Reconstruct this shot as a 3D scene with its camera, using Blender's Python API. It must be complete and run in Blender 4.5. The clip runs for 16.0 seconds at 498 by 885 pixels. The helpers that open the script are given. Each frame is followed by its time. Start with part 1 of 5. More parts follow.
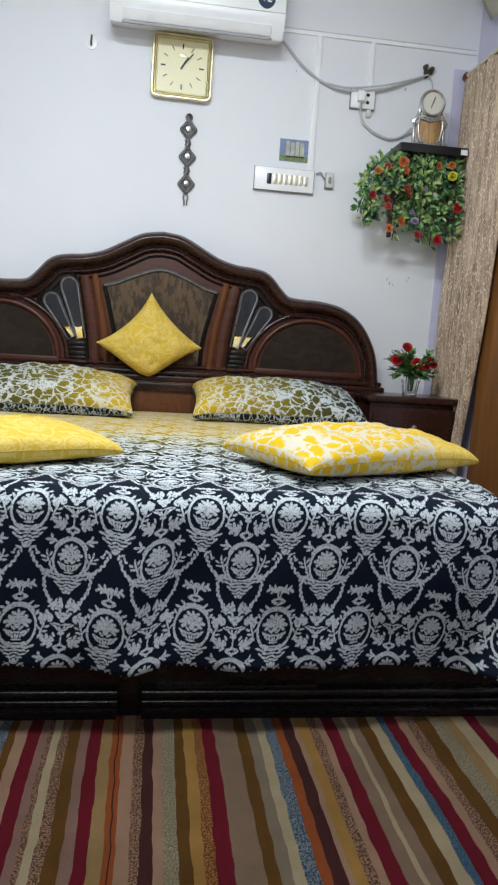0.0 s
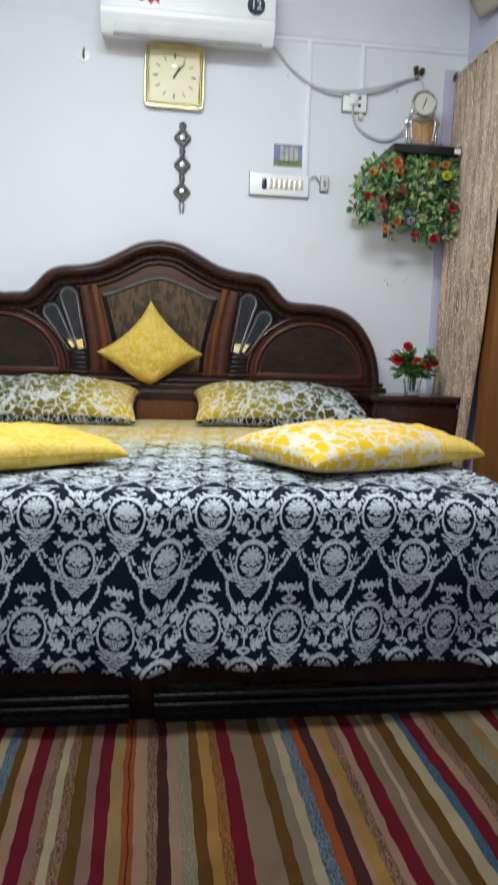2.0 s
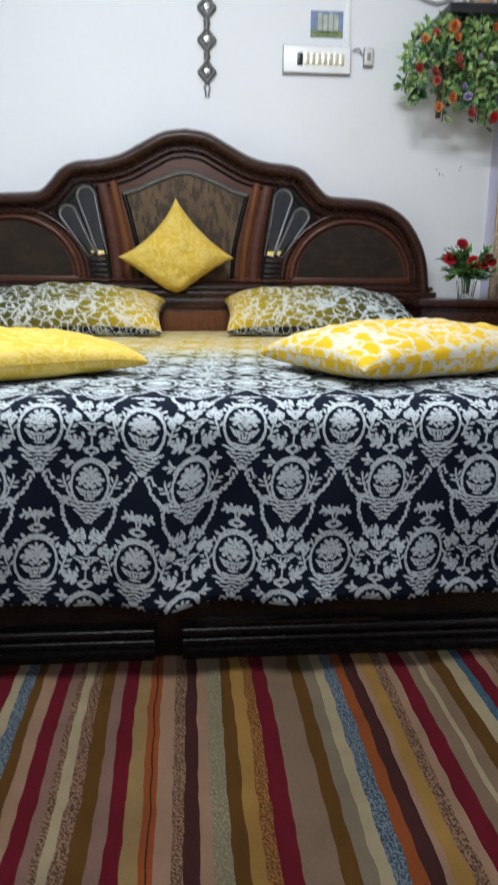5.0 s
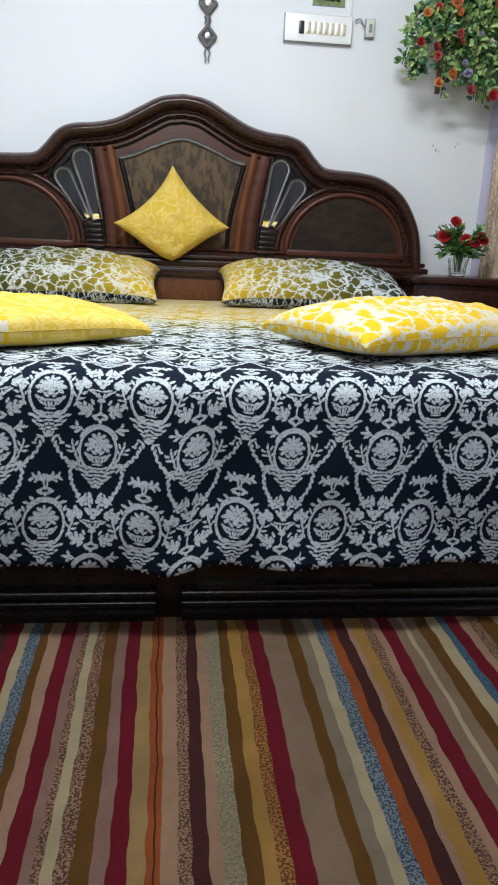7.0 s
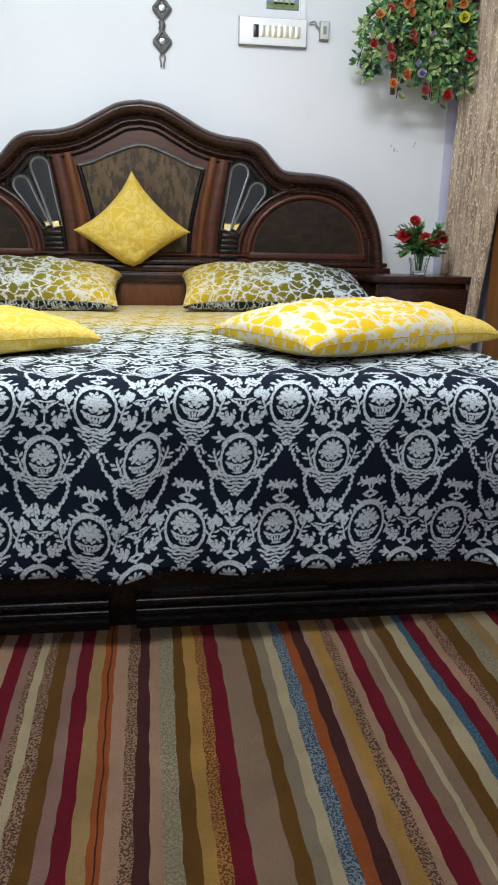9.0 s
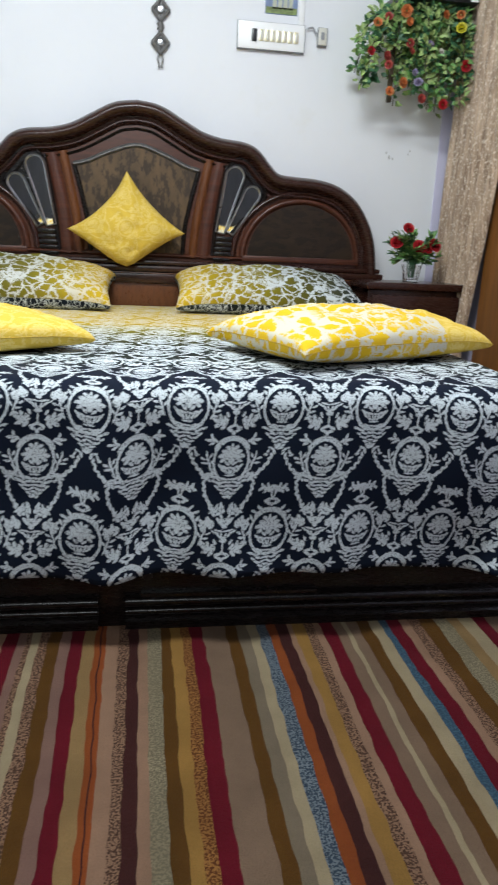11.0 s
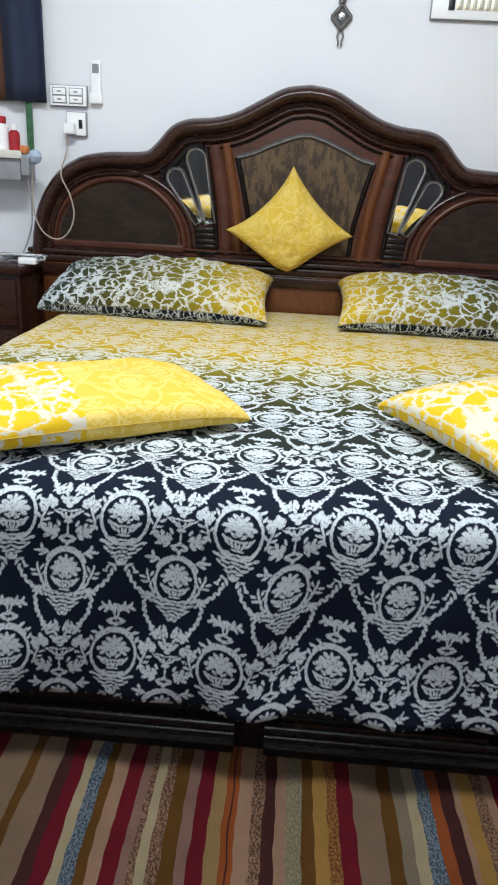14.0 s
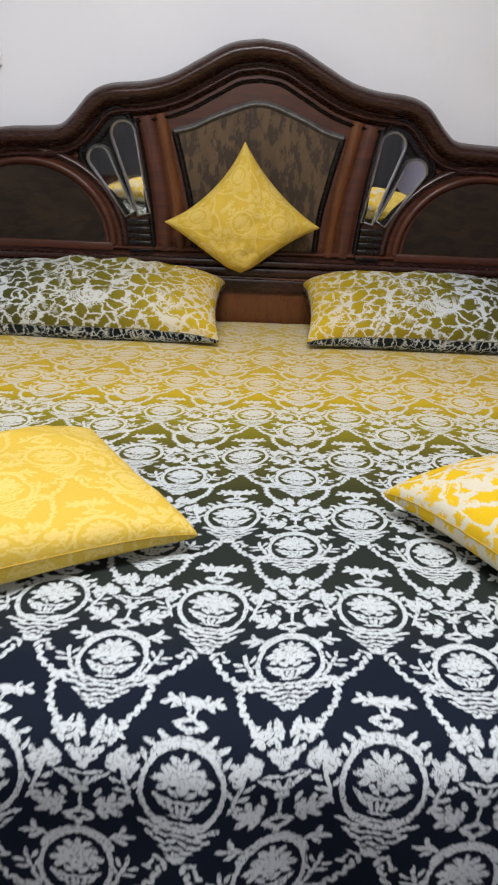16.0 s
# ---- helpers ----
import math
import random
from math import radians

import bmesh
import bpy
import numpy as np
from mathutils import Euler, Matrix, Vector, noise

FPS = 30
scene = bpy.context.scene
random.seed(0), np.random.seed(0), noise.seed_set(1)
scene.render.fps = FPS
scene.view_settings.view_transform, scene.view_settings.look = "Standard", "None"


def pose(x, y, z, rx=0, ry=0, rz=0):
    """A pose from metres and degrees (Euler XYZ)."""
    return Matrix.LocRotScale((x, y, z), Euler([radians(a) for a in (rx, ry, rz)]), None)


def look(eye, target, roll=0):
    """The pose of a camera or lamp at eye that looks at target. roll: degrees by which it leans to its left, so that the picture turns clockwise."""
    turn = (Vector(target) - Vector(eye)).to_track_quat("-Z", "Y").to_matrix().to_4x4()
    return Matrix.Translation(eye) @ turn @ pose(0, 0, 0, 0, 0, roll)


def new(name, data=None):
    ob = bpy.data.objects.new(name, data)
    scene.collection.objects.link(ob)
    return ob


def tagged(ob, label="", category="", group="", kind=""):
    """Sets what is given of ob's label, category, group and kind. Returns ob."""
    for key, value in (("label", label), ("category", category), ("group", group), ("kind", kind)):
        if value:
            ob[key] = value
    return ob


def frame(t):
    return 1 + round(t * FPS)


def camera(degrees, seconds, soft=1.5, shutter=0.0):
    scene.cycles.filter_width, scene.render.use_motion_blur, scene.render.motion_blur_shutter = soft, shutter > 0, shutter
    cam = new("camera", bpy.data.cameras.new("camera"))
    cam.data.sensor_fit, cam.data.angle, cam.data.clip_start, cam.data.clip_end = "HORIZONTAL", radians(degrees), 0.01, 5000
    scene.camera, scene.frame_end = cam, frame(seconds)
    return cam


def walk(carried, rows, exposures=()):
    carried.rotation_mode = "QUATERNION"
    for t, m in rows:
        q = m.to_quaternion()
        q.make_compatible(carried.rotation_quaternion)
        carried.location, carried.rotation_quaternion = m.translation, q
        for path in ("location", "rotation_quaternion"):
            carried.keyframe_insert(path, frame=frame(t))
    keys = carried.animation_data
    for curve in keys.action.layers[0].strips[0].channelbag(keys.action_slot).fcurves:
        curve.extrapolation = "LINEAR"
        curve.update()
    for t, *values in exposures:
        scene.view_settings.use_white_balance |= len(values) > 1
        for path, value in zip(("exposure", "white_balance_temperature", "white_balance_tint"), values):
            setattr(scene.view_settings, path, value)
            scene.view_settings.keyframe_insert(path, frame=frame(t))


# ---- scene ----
cam = camera(38.7, 16.0, soft=2.0, shutter=0.5)
PATH = [
    (0, (-0.153, 0.097, 0.966), (0.118, 2.058, 0.687), 3.6),
    (0.5, (-0.148, 0.107, 0.943), (0.115, 2.064, 0.623), 2.0),
    (1, (-0.149, 0.108, 0.936), (0.104, 2.06, 0.58), 1.7),
    (1.5, (-0.153, 0.106, 0.93), (0.107, 2.052, 0.551), 1.5),
    (2, (-0.157, 0.098, 0.932), (0.106, 2.065, 0.684), 1.7),
    (2.5, (-0.162, 0.094, 0.942), (0.091, 2.076, 0.854), 1.2),
    (3, (-0.169, 0.114, 0.905), (0.034, 2.101, 0.794), 1.2),
    (3.5, (-0.172, 0.168, 0.871), (-0.024, 2.143, 0.589), 1.1),
    (4, (-0.162, 0.225, 0.888), (-0.013, 2.196, 0.581), 1.1),
    (4.5, (-0.14, 0.284, 0.884), (0.008, 2.249, 0.544), 0.7),
    (5, (-0.125, 0.34, 0.857), (0.036, 2.278, 0.391), 0.5),
    (5.2, (-0.087, 0.351, 0.862), (0.071, 2.275, 0.339), 1.1),
    (7.5, (-0.195, 0.293, 0.873), (0.034, 2.202, 0.322), 2.7),
    (8, (-0.178, 0.294, 0.876), (0.047, 2.203, 0.322), 3.1),
    (8.5, (-0.125, 0.295, 0.877), (0.11, 2.203, 0.327), 1.9),
    (8.7, (-0.1, 0.291, 0.879), (0.154, 2.198, 0.333), 1.2),
    (10.8, (-0.102, 0.294, 0.883), (0.22, 2.195, 0.351), 2.4),
    (11, (-0.113, 0.289, 0.884), (0.185, 2.193, 0.348), 2.6),
    (11.5, (-0.14, 0.305, 0.88), (0.043, 2.22, 0.332), 2.8),
    (12, (-0.152, 0.301, 0.883), (-0.094, 2.219, 0.319), 2.9),
    (12.5, (-0.148, 0.354, 0.868), (-0.197, 2.261, 0.266), 3.4),
    (13, (-0.128, 0.479, 0.876), (-0.201, 2.369, 0.223), 3.9),
    (13.5, (-0.139, 0.573, 1.001), (-0.228, 2.448, 0.312), 3.7),
    (14, (-0.158, 0.628, 1.135), (-0.248, 2.499, 0.432), 3.1),
    (14.5, (-0.138, 0.807, 1.132), (-0.238, 2.672, 0.417), 2.3),
    (15, (-0.133, 0.971, 1.12), (-0.193, 2.822, 0.363), 2.5),
    (15.5, (-0.174, 1.101, 1.141), (-0.169, 2.955, 0.393), 3.2),
    (16, (-0.178, 1.207, 1.14), (-0.143, 3.061, 0.39), 2.5),
]
EXPOSURES = [(0, 0.06, 6520, 9), (2, 0.09, 6520, 9), (3, 0.02, 6520, 9), (4.5, 0.1, 6520, 9), (5, 0.17, 6500, 9), (7.5, 0.26, 6520, 8), (11, 0.26, 6520, 8), (12, 0.24, 6520, 8), (13.0, 0.31, 6520, 8), (13.5, 0.36, 6550, 9), (14, 0.2, 6530, 9), (14.5, 0.06, 6520, 10), (15, 0.04, 6600, 11), (15.5, -0.08, 6800, 14), (16, -0.12, 7050, 16)]
walk(cam, [(t, look(eye, target, roll)) for t, eye, target, roll in PATH], EXPOSURES)

# ---- light: an assumed tube light on the ceiling, two added fill lamps, grey world outside the closed room ----
world = bpy.data.worlds.new("room_world")
world.use_nodes = True
world.node_tree.nodes["Background"].inputs[0].default_value = (0.8, 0.85, 0.9, 1)
world.node_tree.nodes["Background"].inputs[1].default_value = 0.05
scene.world = world


def area_lamp(name, place, target, sx, sy, watts, colour):
    data = bpy.data.lights.new(name, "AREA")
    data.shape, data.size, data.size_y, data.energy, data.color = "RECTANGLE", sx, sy, watts, colour
    ob = new(name, data)
    ob.matrix_world = look(place, target)
    return ob


area_lamp("tube_light_ceiling", (-0.3, 1.55, 2.78), (-0.3, 1.85, 0.0), 1.25, 0.35, 66, (0.89, 0.955, 1.0))
# added lamp without a fixture, brightens the upper wall and ceiling
area_lamp("upward_fill", (-0.3, 1.55, 2.8), (-0.3, 2.4, 4.0), 1.25, 0.3, 13, (0.89, 0.955, 1.0))
# added fill lamp behind the camera, lifts the wall and its fittings
area_lamp("rear_fill", (-0.4, -1.45, 2.45), (-0.2, 3.9, 2.0), 1.3, 0.3, 24, (0.89, 0.955, 1.0))

# ---- materials ----
WALL_Y = 3.9
CX = -0.14


class Nodes:
    def __init__(self, tree):
        self.t = tree

    def add(self, kind, operation=None, data_type=None, blend_type=None, vector_type=None, use_clamp=None):
        n = self.t.nodes.new(kind)
        if operation:
            n.operation = operation
        if data_type:
            n.data_type = data_type
        if blend_type:
            n.blend_type = blend_type
        if vector_type:
            n.vector_type = vector_type
        if use_clamp:
            n.use_clamp = True
        return n

    def link(self, a, b):
        self.t.links.new(a, b)

    def put(self, sock, v):
        if isinstance(v, bpy.types.NodeSocket):
            self.t.links.new(v, sock)
        else:
            sock.default_value = v

    def math(self, op, a, b=0.0, c=0.0, clamp=False):
        n = self.add("ShaderNodeMath", operation=op, use_clamp=clamp)
        for s, v in zip(n.inputs, (a, b, c)):
            self.put(s, v)
        return n.outputs[0]

    def vmath(self, op, a, b=(0, 0, 0)):
        n = self.add("ShaderNodeVectorMath", operation=op)
        self.put(n.inputs[0], a)
        self.put(n.inputs[1], b)
        return n.outputs["Value"] if op == "LENGTH" else n.outputs[0]

    def after(self, vec, value):
        """The same vector, worked out only once value is known, which keeps long chains cheap."""
        n = self.add("ShaderNodeVectorMath", operation="MULTIPLY_ADD")
        self.put(n.inputs[0], value)
        n.inputs[1].default_value = (1e-9, 1e-9, 0)
        self.put(n.inputs[2], vec)
        return n.outputs[0]

    def noise(self, vec, scale, detail=3.0, rough=0.55):
        n = self.add("ShaderNodeTexNoise")
        self.put(n.inputs["Vector"], vec)
        n.inputs["Scale"].default_value, n.inputs["Detail"].default_value, n.inputs["Roughness"].default_value = scale, detail, rough
        return n

    def ramp(self, fac, stops, mode="LINEAR"):
        n = self.add("ShaderNodeValToRGB")
        n.color_ramp.interpolation = mode
        e = n.color_ramp.elements
        while len(e) < len(stops):
            e.new(0.5)
        for el, (p, c) in zip(e, stops):
            el.position, el.color = p, (*c, 1)
        self.put(n.inputs[0], fac)
        return n.outputs[0]

    def mix(self, fac, a, b, blend="MIX"):
        n = self.add("ShaderNodeMix", data_type="RGBA", blend_type=blend)
        self.put(n.inputs[0], fac)
        for s, v in ((n.inputs[6], a), (n.inputs[7], b)):
            self.put(s, v if isinstance(v, bpy.types.NodeSocket) else (*v, 1))
        return n.outputs[2]

    def scaled(self, vec, s):
        n = self.add("ShaderNodeMapping")
        self.put(n.inputs["Vector"], vec)
        n.inputs["Scale"].default_value = s
        return n.outputs[0]


def start(name):
    m = bpy.data.materials.new(name)
    m.use_nodes = True
    n = Nodes(m.node_tree)
    return m, n, m.node_tree.nodes["Principled BSDF"]


def surface(name, colour, rough=0.5, metal=0.0, vary=0.15, scale=12.0, bump=0.15, bump_scale=80.0, stretch=(1, 1, 1), coat=0.0, spots=None, spec=0.5):
    """A plain surface with coarse and fine variation and a fine relief."""
    m, n, b = start(name)
    co = n.scaled(n.add("ShaderNodeTexCoord").outputs["Object"], stretch)
    coarse, fine = n.noise(co, scale, 4), n.noise(co, bump_scale, 3)
    dark, light = [c * (1 - vary) for c in colour], [min(1, c * (1 + vary)) for c in colour]
    col = n.ramp(coarse.outputs[0], [(0.3, dark), (0.7, light)])
    col = n.mix(n.math("MULTIPLY", fine.outputs[0], vary * 0.8), col, [c * 0.5 for c in colour])
    if spots:
        s = n.noise(co, spots[1], 5, 0.65)
        col = n.mix(n.math("MULTIPLY", n.ramp(s.outputs[0], [(spots[2], (0, 0, 0)), (spots[2] + 0.08, (1, 1, 1))]), spots[3]), col, spots[0])
    n.link(col, b.inputs["Base Color"])
    n.put(b.inputs["Roughness"], n.math("ADD", rough - 0.07, n.math("MULTIPLY", coarse.outputs[0], 0.14), clamp=True))
    b.inputs["Metallic"].default_value = metal
    b.inputs["Specular IOR Level"].default_value = spec
    b.inputs["Coat Weight"].default_value = coat
    b.inputs["Coat Roughness"].default_value = 0.15
    bp = n.add("ShaderNodeBump")
    bp.inputs["Strength"].default_value, bp.inputs["Distance"].default_value = bump, 0.004
    n.link(fine.outputs[0], bp.inputs["Height"])
    n.link(bp.outputs[0], b.inputs["Normal"])
    return m


def wood(name, dark, light, rough=0.3, grain=(3, 3, 30), coat=0.12):
    m, n, b = start(name)
    co = n.scaled(n.add("ShaderNodeTexCoord").outputs["Object"], grain)
    g1, g2 = n.noise(co, 2.2, 6, 0.6), n.noise(co, 14, 4, 0.6)
    f = n.math("ADD", n.math("MULTIPLY", g1.outputs[0], 0.7), n.math("MULTIPLY", g2.outputs[0], 0.3))
    col = n.ramp(f, [(0.33, dark), (0.66, light)])
    n.link(col, b.inputs["Base Color"])
    n.put(b.inputs["Roughness"], n.math("ADD", rough - 0.1, n.math("MULTIPLY", g2.outputs[0], 0.2)))
    b.inputs["Coat Weight"].default_value = coat
    b.inputs["Coat Roughness"].default_value = 0.2
    b.inputs["Specular IOR Level"].default_value = 0.35
    bp = n.add("ShaderNodeBump")
    bp.inputs["Strength"].default_value, bp.inputs["Distance"].default_value = 0.12, 0.002
    n.link(g2.outputs[0], bp.inputs["Height"])
    n.link(bp.outputs[0], b.inputs["Normal"])
    return m


# one repeat of the bedspread print: its half width, height, and the drop from a large wreath to the next column's wreath
HALF_X, PERIOD_Y, STAGGER = 0.1015, 0.25, 0.105
PRINT_CELL = []


def leafy(column, rows, sx=0.000457, sy=0.000431):
    """Adds printed leaves (x, y down, turn, half axes, in half-millimetre units) to the first or second column of the repeat."""
    for x, y, turn, rx, ry in rows:
        cx, cy = x * sx, -y * sy - (STAGGER if column else 0.0)
        if column:
            cx, turn = HALF_X - cx, 180 - turn
        PRINT_CELL.append((cx, cy, turn, rx * sx * 1.08, ry * sy * 1.12))


def threaded(column, points, count, long, wide):
    """Small leaves threaded along a line, turned to one side and the other."""
    legs = [(Vector(p), Vector(q)) for p, q in zip(points, points[1:])]
    total = sum((q - p).length for p, q in legs)
    for k in range(count):
        d = total * (k + 0.5) / count
        for p, q in legs:
            if d <= (q - p).length:
                at, v = p.lerp(q, d / (q - p).length), q - p
                leafy(column, [(at.x, at.y, -math.degrees(math.atan2(v.y, v.x)) + (50 if k % 2 else -42), long, wide)])
                break
            d -= (q - p).length


# the bunch and its basket inside both wreaths
BUNCH = [(0, -64, 0, 7, 15), (20, -60, 35, 15, 8), (0, -42, 0, 18, 13), (32, -40, 20, 18, 10), (50, -22, -10, 18, 9), (20, -18, 0, 24, 12), (42, -2, -30, 15, 8), (0, 2, 0, 14, 13), (20, 14, 40, 14, 6)]
BUNCH += [(52, 28, 40, 16, 6), (30, 34, 25, 15, 6), (0, 36, 0, 26, 4), (6, 54, 80, 12, 5), (22, 53, 62, 13, 5), (40, 46, 40, 14, 5), (0, 72, 0, 24, 4)]
# leaf cushion below a wreath
CUSHION = [(0, 86, 0, 30, 5), (40, 84, 18, 24, 7), (74, 82, 42, 24, 7), (96, 94, 15, 20, 7), (0, 100, 0, 16, 7), (34, 100, -8, 24, 6), (66, 104, 20, 22, 7), (0, 116, 0, 30, 6), (46, 118, 8, 24, 6), (78, 120, 30, 16, 6)]
CUSHION += [(16, 132, -20, 18, 6), (48, 136, 16, 24, 6), (0, 146, 0, 20, 6), (30, 152, 10, 20, 6), (0, 164, 0, 12, 10), (20, 168, 40, 13, 6)]
CUSHION = [(x * 0.82, y * 1.06, t, rx * 0.74, ry * 0.8) for x, y, t, rx, ry in CUSHION]
leafy(0, BUNCH + CUSHION)
leafy(1, [(x * 0.9, y * 0.94, t, rx * 0.95, ry) for x, y, t, rx, ry in BUNCH + CUSHION])
# crown, bow and swag over the large wreath
leafy(0, [(0, -104, 0, 26, 12), (34, -98, -22, 26, 12), (62, -82, -40, 20, 10), (56, -112, 40, 15, 6), (82, -94, 20, 15, 6), (92, -66, 60, 13, 6), (0, -130, 0, 8, 8), (22, -138, 25, 18, 7), (20, -152, -20, 18, 6), (0, -160, 0, 9, 9), (8, -178, 80, 12, 4)])
leafy(0, [(0, -208, 0, 20, 13), (26, -204, -15, 18, 11), (46, -208, 20, 14, 9), (64, -200, -30, 12, 7), (56, -220, 50, 10, 6), (30, -222, 70, 10, 6), (42, -192, -40, 11, 6), (14, -194, 40, 13, 7)])
# foot curls of the large wreath and the hanging chain with its two blossoms
leafy(0, [(0, 186, 0, 20, 8), (34, 192, 20, 16, 5), (52, 206, -60, 12, 5), (60, 220, 10, 10, 6), (22, 206, 70, 12, 6)])
threaded(0, [(30, 214), (44, 250), (68, 282), (92, 300)], 7, 11, 6)
leafy(0, [(116, 312, 8, 16, 12), (92, 304, -30, 14, 8), (138, 302, 40, 15, 7), (146, 318, -15, 15, 7), (112, 332, 60, 12, 6), (128, 332, -50, 12, 6), (100, 322, 20, 10, 6)])
threaded(0, [(104, 336), (108, 372), (116, 404), (136, 438), (152, 456)], 10, 11, 6)
leafy(0, [(172, 470, 10, 17, 12), (150, 464, -20, 13, 7), (196, 460, 30, 15, 7), (164, 490, -50, 13, 7), (188, 488, 20, 13, 7), (204, 476, -10, 12, 6), (178, 452, 70, 10, 5), (150, 480, 30, 11, 5)])
# sprigs beside both wreaths
leafy(0, [(112, 46, 60, 14, 5), (118, 22, 75, 15, 5), (128, -4, 70, 15, 5), (134, -28, 80, 14, 5), (136, 24, 10, 14, 5), (104, 6, 130, 13, 5), (148, 0, 20, 13, 5), (114, -20, 120, 13, 5), (126, 44, -20, 13, 5)])
leafy(1, [(92, 40, 50, 14, 5), (100, 18, 65, 15, 5), (110, -6, 70, 15, 5), (116, -28, 85, 13, 5), (122, 12, 5, 16, 5), (88, 2, 130, 12, 5), (132, -8, 15, 13, 5), (96, -22, 120, 12, 5)])
# crown and spiked corners of the small wreath, bow, stem and urn above it
leafy(1, [(0, -100, 0, 24, 11), (30, -94, -22, 24, 11), (56, -80, -38, 20, 10), (72, -62, -60, 15, 9), (86, -92, 30, 18, 6), (100, -108, 70, 13, 6), (112, -92, 5, 18, 6), (96, -78, -25, 15, 6)])
leafy(1, [(0, -122, 0, 8, 7), (16, -134, 20, 18, 6), (18, -150, -16, 18, 6), (0, -158, 0, 9, 7), (0, -184, 0, 4, 20), (0, -214, 0, 16, 9), (10, -236, 70, 12, 5), (26, -240, 50, 15, 5), (0, -228, 0, 18, 4), (46, -252, 30, 16, 4), (22, -258, 10, 24, 4)])
leafy(1, [(0, -276, 0, 12, 9), (16, -292, 25, 16, 8), (0, -306, 0, 22, 8), (30, -308, 30, 14, 7), (20, -326, 65, 13, 6), (14, -352, 75, 14, 7), (24, -372, 75, 14, 7)])
leafy(1, [(62, -170, 5, 22, 14), (44, -184, 50, 15, 8), (84, -178, 20, 17, 9), (70, -194, 70, 14, 8), (52, -152, -40, 15, 8), (80, -158, -20, 16, 8), (100, -188, 40, 13, 6), (38, -206, 60, 12, 6)])
leafy(1, [(86, -290, 0, 22, 15), (64, -296, 30, 16, 10), (108, -284, -20, 16, 9), (80, -308, 60, 15, 9), (62, -276, -30, 14, 8), (98, -266, -50, 14, 8), (112, -300, 40, 12, 7)])


def group(name, source):
    g = bpy.data.node_groups.new(name, "ShaderNodeTree")
    g.interface.new_socket("Vector", in_out="INPUT", socket_type="NodeSocketVector")
    g.interface.new_socket("Value", in_out="OUTPUT", socket_type="NodeSocketFloat")
    n = Nodes(g)
    i, o = n.add("NodeGroupInput"), n.add("NodeGroupOutput")
    n.link(source(n, i.outputs[0]), o.inputs[0])
    return g


def medallion(n, v):
    """Distance to the nearest printed leaf of the repeat; below one is inside it."""
    top, low, best = 0.11, 0.11 - PERIOD_Y, None
    for x, y, turn, rx, ry in PRINT_CELL:
        reach = max(rx, ry)
        y = low + (y - low) % PERIOD_Y
        for cy in [y] + ([y - PERIOD_Y] if y + reach > top else []) + ([y + PERIOD_Y] if y - reach < low else []):
            mp = n.add("ShaderNodeMapping", vector_type="TEXTURE")
            n.link(v if best is None else n.after(v, best), mp.inputs["Vector"])
            mp.inputs["Location"].default_value, mp.inputs["Rotation"].default_value = (x, cy, 0), (0, 0, radians(turn))
            mp.inputs["Scale"].default_value = (rx, ry, 1)
            d = n.vmath("LENGTH", mp.outputs[0])
            best = d if best is None else n.math("MINIMUM", best, d)
    for cx, cy, rx, ry, wide in ((0, -0.002, 0.042, 0.0445, 15.0), (HALF_X, -STAGGER - 0.001, 0.0375, 0.042, 14.0)):
        mp = n.add("ShaderNodeMapping", vector_type="TEXTURE")
        n.link(n.after(v, best), mp.inputs["Vector"])
        mp.inputs["Location"].default_value, mp.inputs["Scale"].default_value = (cx, cy, 0), (rx, ry, 1)
        ring = n.math("MULTIPLY", n.math("ABSOLUTE", n.math("SUBTRACT", n.vmath("LENGTH", mp.outputs[0]), 1.0)), wide)
        best = n.math("MINIMUM", best, ring)
    return best


MEDALLION = group("medallion", medallion)


def damask(n, v):
    rag = n.noise(v, 250.0, 4.0, 0.7)
    v = n.vmath("ADD", v, n.vmath("MULTIPLY", n.vmath("SUBTRACT", rag.outputs["Color"], (0.5, 0.5, 0.5)), (0.0078, 0.0078, 0)))
    sep = n.add("ShaderNodeSeparateXYZ")
    n.link(v, sep.inputs[0])
    wrapped = n.add("ShaderNodeMath", operation="WRAP")
    n.link(sep.outputs[1], wrapped.inputs[0])
    wrapped.inputs[1].default_value, wrapped.inputs[2].default_value = 0.11, 0.11 - PERIOD_Y
    c = n.add("ShaderNodeCombineXYZ")
    n.link(n.math("PINGPONG", sep.outputs[0], HALF_X), c.inputs[0])
    n.link(wrapped.outputs[0], c.inputs[1])
    g = n.add("ShaderNodeGroup")
    g.node_tree = MEDALLION
    n.link(c.outputs[0], g.inputs[0])
    fine = n.noise(v, 320.0, 2.0)
    d = n.math("ADD", g.outputs[0], n.math("MULTIPLY", n.math("SUBTRACT", fine.outputs[0], 0.5), 0.7))
    vein = n.math("ABSOLUTE", n.math("SUBTRACT", n.noise(v, 130.0, 2.0).outputs[0], 0.5))
    return n.math("MAXIMUM", d, n.math("MULTIPLY_ADD", vein, -34.0, 1.32))


DAMASK = group("damask", damask)


